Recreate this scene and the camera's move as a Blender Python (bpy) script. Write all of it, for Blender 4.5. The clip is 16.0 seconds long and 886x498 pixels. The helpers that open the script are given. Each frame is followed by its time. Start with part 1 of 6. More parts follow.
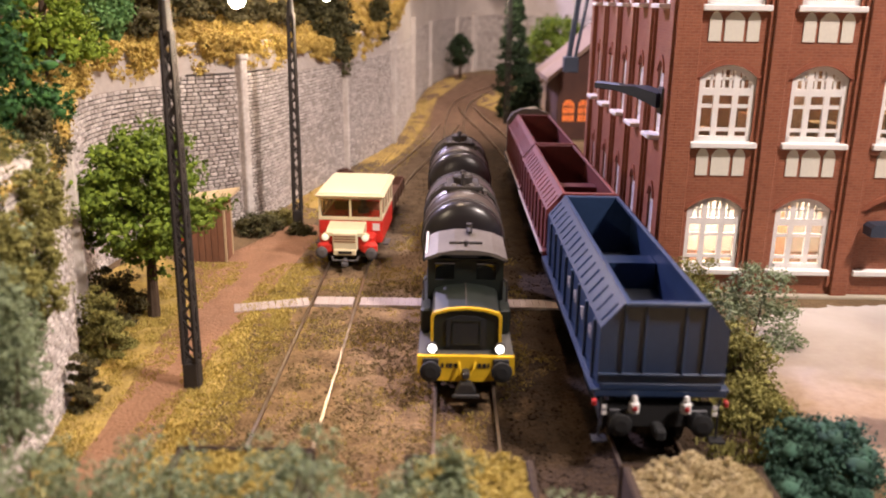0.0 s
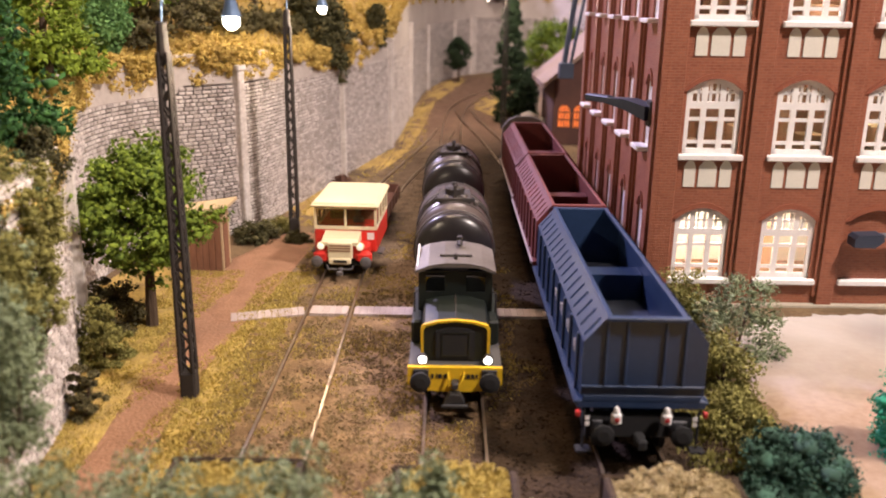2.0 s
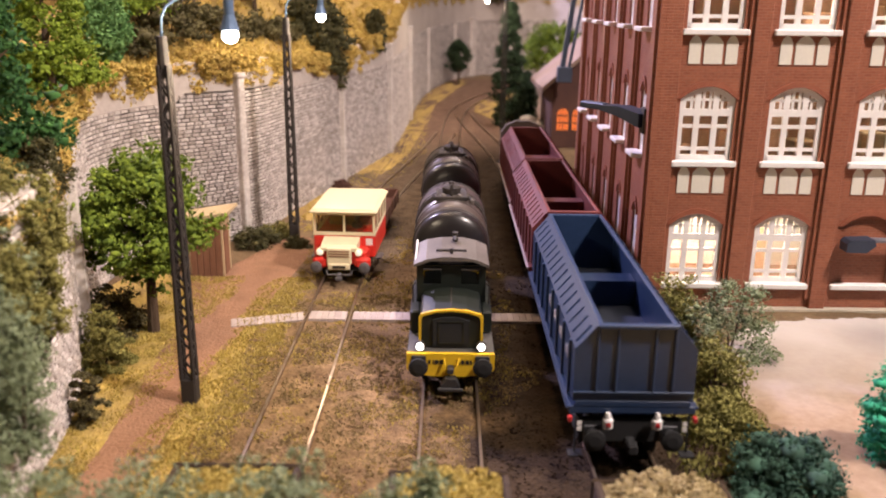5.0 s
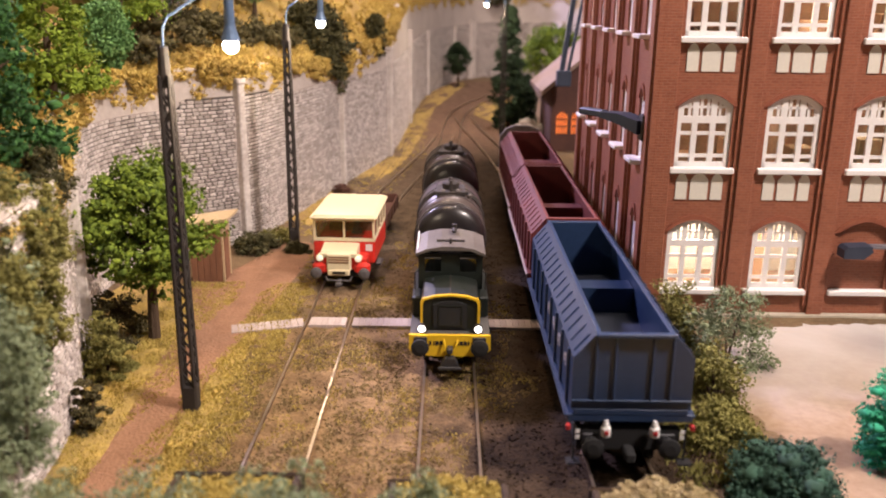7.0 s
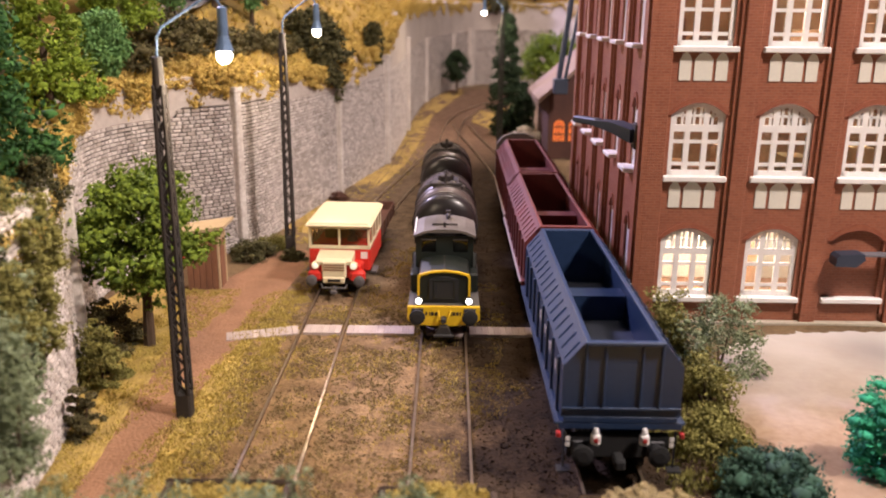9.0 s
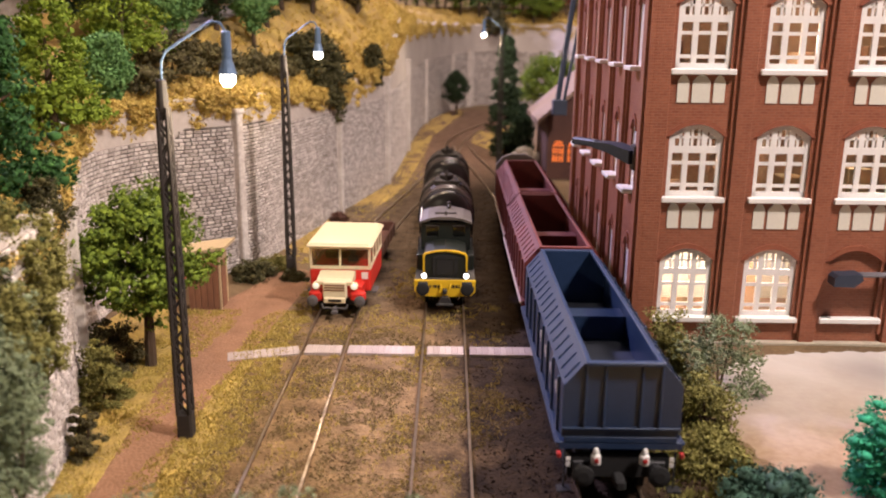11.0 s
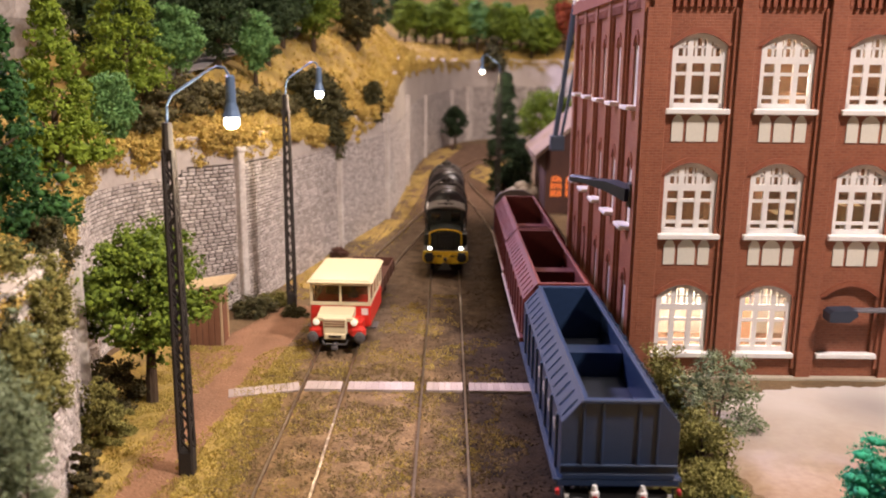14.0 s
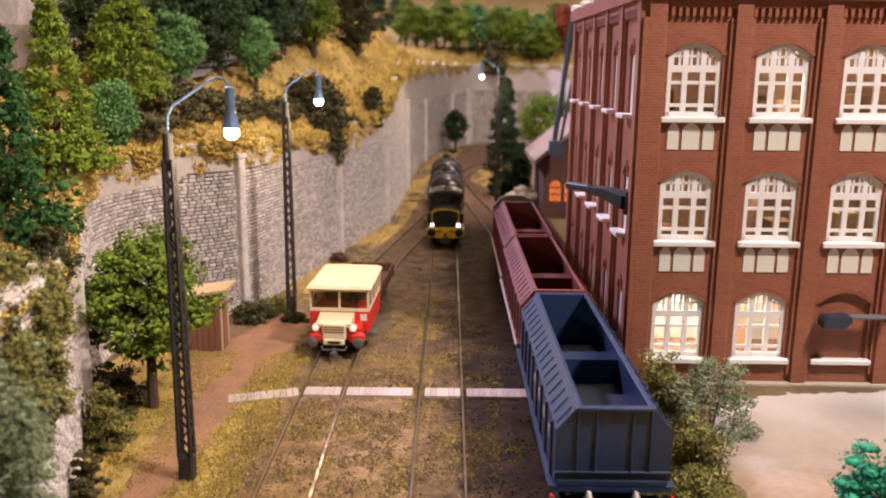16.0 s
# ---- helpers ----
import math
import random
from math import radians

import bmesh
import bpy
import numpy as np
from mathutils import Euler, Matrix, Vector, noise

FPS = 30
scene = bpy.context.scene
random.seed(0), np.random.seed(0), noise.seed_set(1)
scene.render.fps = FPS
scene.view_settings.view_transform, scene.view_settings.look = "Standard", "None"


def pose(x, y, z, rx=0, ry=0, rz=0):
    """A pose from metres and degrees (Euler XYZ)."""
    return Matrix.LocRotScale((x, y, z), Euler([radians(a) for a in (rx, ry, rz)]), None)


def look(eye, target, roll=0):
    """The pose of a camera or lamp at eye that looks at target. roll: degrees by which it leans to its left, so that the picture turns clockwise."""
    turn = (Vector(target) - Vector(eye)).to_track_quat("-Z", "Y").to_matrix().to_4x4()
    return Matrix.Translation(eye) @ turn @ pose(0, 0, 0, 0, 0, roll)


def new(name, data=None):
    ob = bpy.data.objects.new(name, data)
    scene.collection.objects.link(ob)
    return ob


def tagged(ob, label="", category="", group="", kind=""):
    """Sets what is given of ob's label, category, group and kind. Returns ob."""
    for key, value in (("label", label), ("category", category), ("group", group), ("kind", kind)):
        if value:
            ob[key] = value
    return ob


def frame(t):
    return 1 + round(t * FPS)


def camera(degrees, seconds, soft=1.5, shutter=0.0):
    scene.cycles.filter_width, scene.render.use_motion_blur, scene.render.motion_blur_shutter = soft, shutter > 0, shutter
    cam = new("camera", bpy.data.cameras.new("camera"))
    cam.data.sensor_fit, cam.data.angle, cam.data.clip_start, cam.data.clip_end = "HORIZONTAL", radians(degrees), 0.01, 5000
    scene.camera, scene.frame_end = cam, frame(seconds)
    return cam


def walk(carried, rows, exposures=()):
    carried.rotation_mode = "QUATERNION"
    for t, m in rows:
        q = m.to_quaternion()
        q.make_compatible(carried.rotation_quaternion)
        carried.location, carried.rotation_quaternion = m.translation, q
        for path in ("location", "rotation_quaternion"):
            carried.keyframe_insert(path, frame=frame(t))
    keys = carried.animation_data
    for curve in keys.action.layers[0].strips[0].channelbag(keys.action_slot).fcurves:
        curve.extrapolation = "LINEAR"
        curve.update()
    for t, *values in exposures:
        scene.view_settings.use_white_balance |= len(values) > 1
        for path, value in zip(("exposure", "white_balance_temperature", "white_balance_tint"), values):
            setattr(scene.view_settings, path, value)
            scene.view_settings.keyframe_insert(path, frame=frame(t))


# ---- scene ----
# A model railway at 1:87. Lengths below are those of the real railway, in metres; K brings them to the model's size.
K = 1 / 87
cam = camera(55.4, 16.0, soft=2.0)
cam.data.dof.use_dof, cam.data.dof.focus_distance, cam.data.dof.aperture_fstop = True, 0.33, 20.0
PATH = [
    (0, (-0.438, -27.049, 9.765), (-0.443, -25.132, 9.197), 0.8),
    (0.5, (-0.4, -27.085, 9.862), (-0.405, -25.168, 9.293), 0.8),
    (1, (-0.341, -27.125, 9.937), (-0.346, -25.207, 9.368), 0.7),
    (1.5, (-0.308, -27.141, 9.943), (-0.313, -25.223, 9.376), 0.8),
    (2, (-0.169, -27.497, 10.289), (-0.175, -25.579, 9.719), 0.8),
    (2.5, (0.059, -27.709, 10.378), (0.052, -25.791, 9.809), 0.8),
    (3, (0.116, -27.76, 10.511), (0.11, -25.843, 9.943), 0.7),
    (3.5, (0.082, -27.805, 10.495), (0.076, -25.888, 9.927), 0.7),
    (4, (0.051, -27.817, 10.543), (0.04, -25.9, 9.973), 0.6),
    (6.5, (-0.042, -27.878, 10.726), (-0.052, -25.96, 10.158), 0.6),
    (7, (0.01, -27.91, 10.835), (0.0, -25.992, 10.267), 0.6),
    (7.5, (0.044, -27.952, 10.866), (0.033, -26.031, 10.309), 0.6),
    (8, (0.067, -27.952, 10.84), (0.056, -26.031, 10.284), 0.6),
    (8.5, (0.164, -27.973, 10.882), (0.153, -26.051, 10.327), 0.6),
    (9, (0.228, -28.034, 10.921), (0.217, -26.112, 10.368), 0.6),
    (11.5, (0.191, -28.314, 11.05), (0.181, -26.375, 10.558), 0.6),
    (12, (0.213, -28.428, 11.112), (0.203, -26.486, 10.635), 0.6),
    (12.5, (0.157, -28.389, 11.018), (0.147, -26.444, 10.553), 0.6),
    (13, (0.073, -28.485, 11.104), (0.065, -26.537, 10.652), 0.6),
    (13.5, (0.154, -28.55, 11.184), (0.145, -26.6, 10.738), 0.6),
    (14, (0.195, -28.527, 11.246), (0.186, -26.575, 10.812), 0.5),
    (14.5, (0.196, -28.634, 11.296), (0.187, -26.681, 10.863), 0.5),
    (15, (0.171, -28.663, 11.32), (0.162, -26.71, 10.891), 0.5),
    (15.5, (0.194, -28.751, 11.413), (0.185, -26.798, 10.984), 0.6),
    (16, (0.316, -28.767, 11.474), (0.304, -26.813, 11.045), 0.5),
]
walk(cam, [(t, look(Vector(eye) * K, Vector(target) * K, roll)) for t, eye, target, roll in PATH], ((0, 0.12), (7, 0.06), (11, -0.05), (16, -0.07)))

# ---- light: unseen lamps assumed for the hall, and the layout's own small lamps ----
world = bpy.data.worlds.new("hall_light")
scene.world = world
world.use_nodes = True
world.node_tree.nodes["Background"].inputs[0].default_value = (1.0, 0.86, 0.82, 1)
world.node_tree.nodes["Background"].inputs[1].default_value = 0.048


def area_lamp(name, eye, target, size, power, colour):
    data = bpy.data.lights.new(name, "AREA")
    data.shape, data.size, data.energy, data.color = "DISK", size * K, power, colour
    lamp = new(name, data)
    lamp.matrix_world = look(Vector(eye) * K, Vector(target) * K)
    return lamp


def point_lamp(name, at, power, colour, radius=0.25):
    data = bpy.data.lights.new(name, "POINT")
    data.energy, data.color, data.shadow_soft_size = power, colour, radius * K
    lamp = new(name, data)
    lamp.location = Vector(at) * K
    return lamp


area_lamp("unseen_hall_light", (-12, 6, 92), (0, 10, 0), 9, 4.0, (1.0, 0.71, 0.47))
area_lamp("unseen_hall_light", (35, -25, 56), (7, 0, 0), 7, 8.6, (1.0, 0.84, 0.78))
# Violet source assumed at the far left for the factory side's purple tone.
area_lamp("unseen_hall_light", (-62, 90, 80), (5, 9, 3), 9, 32.0, (0.72, 0.62, 1.0))
# Added to brighten the dim far wall and trees; no such lamp is known.
area_lamp("unseen_hall_light", (16, 44, 95), (2, 70, 0), 20, 9.0, (1.0, 0.82, 0.76))


# ---- materials ----
def colour4(c):
    return (c[0], c[1], c[2], 1)


def material(name, c, rough=0.7, metal=0.0, vary=0.25, scale=1.0, bump=0.0, fine=12.0, second=None, island=False, objects=False, streak=False):
    """A surface with large soft stains and fine grain; scale in marks per metre of the railway."""
    m = bpy.data.materials.new(name)
    m.use_nodes = True
    nt = m.node_tree
    b = nt.nodes["Principled BSDF"]
    b.inputs["Roughness"].default_value, b.inputs["Metallic"].default_value = rough, metal
    co = nt.nodes.new("ShaderNodeTexCoord")
    mp = nt.nodes.new("ShaderNodeMapping")
    mp.inputs["Scale"].default_value = (87, 87, 87 * (0.25 if streak else 1))
    nt.links.new(co.outputs["Object"], mp.inputs[0])
    big, small = nt.nodes.new("ShaderNodeTexNoise"), nt.nodes.new("ShaderNodeTexNoise")
    big.inputs["Scale"].default_value, big.inputs["Detail"].default_value = scale, 5
    small.inputs["Scale"].default_value, small.inputs["Detail"].default_value = scale * fine, 3
    for n in (big, small):
        nt.links.new(mp.outputs[0], n.inputs["Vector"])
    ramp = nt.nodes.new("ShaderNodeMix")
    ramp.data_type = "RGBA"
    d = second or tuple(v * (1 - vary) for v in c)
    ramp.inputs[6].default_value, ramp.inputs[7].default_value = colour4(c), colour4(d)
    add = nt.nodes.new("ShaderNodeMath")
    add.operation = "MULTIPLY_ADD"
    nt.links.new(small.outputs[0], add.inputs[0])
    add.inputs[1].default_value = 0.8
    sharpen = nt.nodes.new("ShaderNodeMapRange")
    sharpen.inputs[1].default_value, sharpen.inputs[2].default_value = 0.62, 1.18
    nt.links.new(big.outputs[0], add.inputs[2])
    nt.links.new(add.outputs[0], sharpen.inputs[0])
    factor = sharpen.outputs[0]
    if island or objects:
        g = nt.nodes.new("ShaderNodeObjectInfo" if objects else "ShaderNodeNewGeometry")
        mixf = nt.nodes.new("ShaderNodeMath")
        mixf.operation = "MULTIPLY_ADD"
        nt.links.new(g.outputs["Random" if objects else "Random Per Island"], mixf.inputs[0])
        mixf.inputs[1].default_value = 0.75
        half = nt.nodes.new("ShaderNodeMath")
        half.operation = "MULTIPLY"
        half.inputs[1].default_value = 0.35
        nt.links.new(factor, half.inputs[0])
        nt.links.new(half.outputs[0], mixf.inputs[2])
        factor = mixf.outputs[0]
    nt.links.new(factor, ramp.inputs[0])
    nt.links.new(ramp.outputs[2], b.inputs["Base Color"])
    if bump:
        bp = nt.nodes.new("ShaderNodeBump")
        bp.inputs["Strength"].default_value, bp.inputs["Distance"].default_value = bump, 0.05 * K
        nt.links.new(small.outputs[0], bp.inputs["Height"])
        nt.links.new(bp.outputs[0], b.inputs["Normal"])
    return m


def brick_material(name, c, d, mortar):
    m = material(name, c, 0.5, vary=0.3, scale=0.6, bump=0.2)
    nt = m.node_tree
    b = nt.nodes["Principled BSDF"]
    co = nt.nodes.new("ShaderNodeTexCoord")
    sep, com, plus = nt.nodes.new("ShaderNodeSeparateXYZ"), nt.nodes.new("ShaderNodeCombineXYZ"), nt.nodes.new("ShaderNodeMath")
    nt.links.new(co.outputs["Object"], sep.inputs[0])
    nt.links.new(sep.outputs[0], plus.inputs[0])
    nt.links.new(sep.outputs[1], plus.inputs[1])
    nt.links.new(plus.outputs[0], com.inputs[0])
    nt.links.new(sep.outputs[2], com.inputs[1])
    tex = nt.nodes.new("ShaderNodeTexBrick")
    tex.inputs["Color1"].default_value, tex.inputs["Color2"].default_value, tex.inputs["Mortar"].default_value = colour4(c), colour4(d), colour4(mortar)
    tex.inputs["Scale"].default_value = 87
    tex.inputs["Brick Width"].default_value, tex.inputs["Row Height"].default_value = 0.27, 0.10
    tex.inputs["Mortar Size"].default_value, tex.inputs["Mortar Smooth"].default_value = 0.014, 0.3
    nt.links.new(com.outputs[0], tex.inputs["Vector"])
    stain = next(n for n in nt.nodes if n.type == "MIX")
    mul = nt.nodes.new("ShaderNodeMix")
    mul.data_type, mul.blend_type = "RGBA", "MULTIPLY"
    mul.inputs[0].default_value = 0.6
    stain.inputs[6].default_value, stain.inputs[7].default_value = (1.1, 1.1, 1.1, 1), (0.62, 0.58, 0.56, 1)
    nt.links.new(tex.outputs[0], mul.inputs[6])
    nt.links.new(stain.outputs[2], mul.inputs[7])
    nt.links.new(mul.outputs[2], b.inputs["Base Color"])
    bp = next(n for n in nt.nodes if n.type == "BUMP")
    bp.invert = True
    bp.inputs["Strength"].default_value = 0.5
    nt.links.new(tex.outputs["Fac"], bp.inputs["Height"])
    return m


def glow(name, c, strength):
    m = bpy.data.materials.new(name)
    m.use_nodes = True
    b = m.node_tree.nodes["Principled BSDF"]
    b.inputs["Base Color"].default_value = colour4(c)
    b.inputs["Emission Color"].default_value, b.inputs["Emission Strength"].default_value = colour4(c), strength
    return m


def glass_material(name, tint=(0.9, 0.95, 0.95), rough=0.05):
    m = bpy.data.materials.new(name)
    m.use_nodes = True
    nt = m.node_tree
    nt.nodes.remove(nt.nodes["Principled BSDF"])
    t, g, mix = nt.nodes.new("ShaderNodeBsdfTransparent"), nt.nodes.new("ShaderNodeBsdfGlossy"), nt.nodes.new("ShaderNodeMixShader")
    t.inputs[0].default_value, g.inputs["Roughness"].default_value = colour4(tint), rough
    mix.inputs[0].default_value = 0.07
    nt.links.new(t.outputs[0], mix.inputs[1])
    nt.links.new(g.outputs[0], mix.inputs[2])
    nt.links.new(mix.outputs[0], nt.nodes["Material Output"].inputs[0])
    return m


def bed_material(name, island):
    """Tan sand that gives way to dark cinder towards the wagon siding, in blotches."""
    m = material(name, (0.31, 0.20, 0.10) if not island else (0.36, 0.26, 0.15), 0.95, scale=1.3, bump=1.0, fine=7, second=(0.085, 0.05, 0.024), island=island)
    nt = m.node_tree
    ramp = next(n for n in nt.nodes if n.type == "MIX")
    dark, both = nt.nodes.new("ShaderNodeMix"), nt.nodes.new("ShaderNodeMix")
    dark.data_type = both.data_type = "RGBA"
    dark.inputs[6].default_value, dark.inputs[7].default_value = (0.055, 0.035, 0.02, 1), (0.016, 0.010, 0.006, 1)
    nt.links.new(ramp.inputs[0].links[0].from_socket, dark.inputs[0])
    co, sep, blot = nt.nodes.new("ShaderNodeTexCoord"), nt.nodes.new("ShaderNodeSeparateXYZ"), nt.nodes.new("ShaderNodeTexNoise")
    blot.inputs["Scale"].default_value, blot.inputs["Detail"].default_value, blot.inputs["Roughness"].default_value = 87 * 0.42, 6, 0.65
    nt.links.new(co.outputs["Object"], sep.inputs[0])
    nt.links.new(co.outputs["Object"], blot.inputs["Vector"])
    shift, edge = nt.nodes.new("ShaderNodeMath"), nt.nodes.new("ShaderNodeMapRange")
    shift.operation = "MULTIPLY_ADD"
    shift.inputs[1].default_value = 0.09
    nt.links.new(blot.outputs[0], shift.inputs[0])
    nt.links.new(sep.outputs[0], shift.inputs[2])
    edge.inputs[1].default_value, edge.inputs[2].default_value = 0.032, 0.060
    nt.links.new(shift.outputs[0], edge.inputs[0])
    nt.links.new(edge.outputs[0], both.inputs[0])
    nt.links.new(dark.outputs[2], both.inputs[7])
    # greyer, coarser stone beyond the crossing
    far, grey = nt.nodes.new("ShaderNodeMapRange"), nt.nodes.new("ShaderNodeMix")
    push = nt.nodes.new("ShaderNodeMath")
    push.operation = "MULTIPLY_ADD"
    push.inputs[1].default_value = 0.12
    nt.links.new(blot.outputs[0], push.inputs[0])
    nt.links.new(sep.outputs[1], push.inputs[2])
    far.inputs[1].default_value, far.inputs[2].default_value, far.inputs[4].default_value = 0.03, 0.15, 0.7
    nt.links.new(push.outputs[0], far.inputs[0])
    grey.data_type = "RGBA"
    pale = nt.nodes.new("ShaderNodeMix")
    pale.data_type = "RGBA"
    pale.inputs[6].default_value, pale.inputs[7].default_value = (0.19, 0.145, 0.11, 1), (0.055, 0.04, 0.03, 1)
    nt.links.new(ramp.inputs[0].links[0].from_socket, pale.inputs[0])
    nt.links.new(far.outputs[0], grey.inputs[0])
    nt.links.new(ramp.outputs[2], grey.inputs[6])
    nt.links.new(pale.outputs[2], grey.inputs[7])
    nt.links.new(grey.outputs[2], both.inputs[6])
    # reddish brown ground where the tracks fan out
    out, fan, red = nt.nodes.new("ShaderNodeMix"), nt.nodes.new("ShaderNodeMapRange"), nt.nodes.new("ShaderNodeMix")
    out.data_type = red.data_type = "RGBA"
    red.inputs[6].default_value, red.inputs[7].default_value = (0.24, 0.15, 0.10, 1), (0.085, 0.05, 0.036, 1)
    fan.inputs[1].default_value, fan.inputs[2].default_value = 0.40, 0.56
    nt.links.new(push.outputs[0], fan.inputs[0])
    nt.links.new(ramp.inputs[0].links[0].from_socket, red.inputs[0])
    nt.links.new(fan.outputs[0], out.inputs[0])
    nt.links.new(both.outputs[2], out.inputs[6])
    nt.links.new(red.outputs[2], out.inputs[7])
    nt.links.new(out.outputs[2], nt.nodes["Principled BSDF"].inputs["Base Color"])
    nt.nodes["Principled BSDF"].inputs["Specular IOR Level"].default_value = 0.15
    return m


def yard_material():
    """Sand, whitish towards the factory, with one grey oil smudge."""
    m = material("yard", (0.33, 0.235, 0.155), 0.9, scale=0.4, bump=0.3, second=(0.23, 0.15, 0.09))
    nt = m.node_tree
    ramp = next(n for n in nt.nodes if n.type == "MIX")
    co, sep, cloud = nt.nodes.new("ShaderNodeTexCoord"), nt.nodes.new("ShaderNodeSeparateXYZ"), nt.nodes.new("ShaderNodeTexNoise")
    cloud.inputs["Scale"].default_value, cloud.inputs["Detail"].default_value = 87 * 0.35, 5
    nt.links.new(co.outputs["Object"], sep.inputs[0])
    nt.links.new(co.outputs["Object"], cloud.inputs["Vector"])
    lift, paler, pale = nt.nodes.new("ShaderNodeMath"), nt.nodes.new("ShaderNodeMapRange"), nt.nodes.new("ShaderNodeMix")
    lift.operation = "MULTIPLY_ADD"
    lift.inputs[1].default_value = 0.07
    nt.links.new(cloud.outputs[0], lift.inputs[0])
    nt.links.new(sep.outputs[1], lift.inputs[2])
    paler.inputs[1].default_value, paler.inputs[2].default_value = -0.05, 0.04
    nt.links.new(lift.outputs[0], paler.inputs[0])
    pale.data_type = "RGBA"
    pale.inputs[7].default_value = (0.50, 0.47, 0.46, 1)
    nt.links.new(paler.outputs[0], pale.inputs[0])
    nt.links.new(ramp.outputs[2], pale.inputs[6])
    away, spot, oily = nt.nodes.new("ShaderNodeVectorMath"), nt.nodes.new("ShaderNodeMapRange"), nt.nodes.new("ShaderNodeMix")
    away.operation = "DISTANCE"
    away.inputs[1].default_value = (15.0 / 87, -1.6 / 87, -0.14 / 87)
    nt.links.new(co.outputs["Object"], away.inputs[0])
    spot.inputs[1].default_value, spot.inputs[2].default_value, spot.inputs[3].default_value, spot.inputs[4].default_value = 0.004, 0.024, 0.7, 0.0
    nt.links.new(away.outputs["Value"], spot.inputs[0])
    oily.data_type = "RGBA"
    oily.inputs[7].default_value = (0.24, 0.22, 0.22, 1)
    nt.links.new(spot.outputs[0], oily.inputs[0])
    nt.links.new(pale.outputs[2], oily.inputs[6])
    nt.links.new(oily.outputs[2], nt.nodes["Principled BSDF"].inputs["Base Color"])
    return m


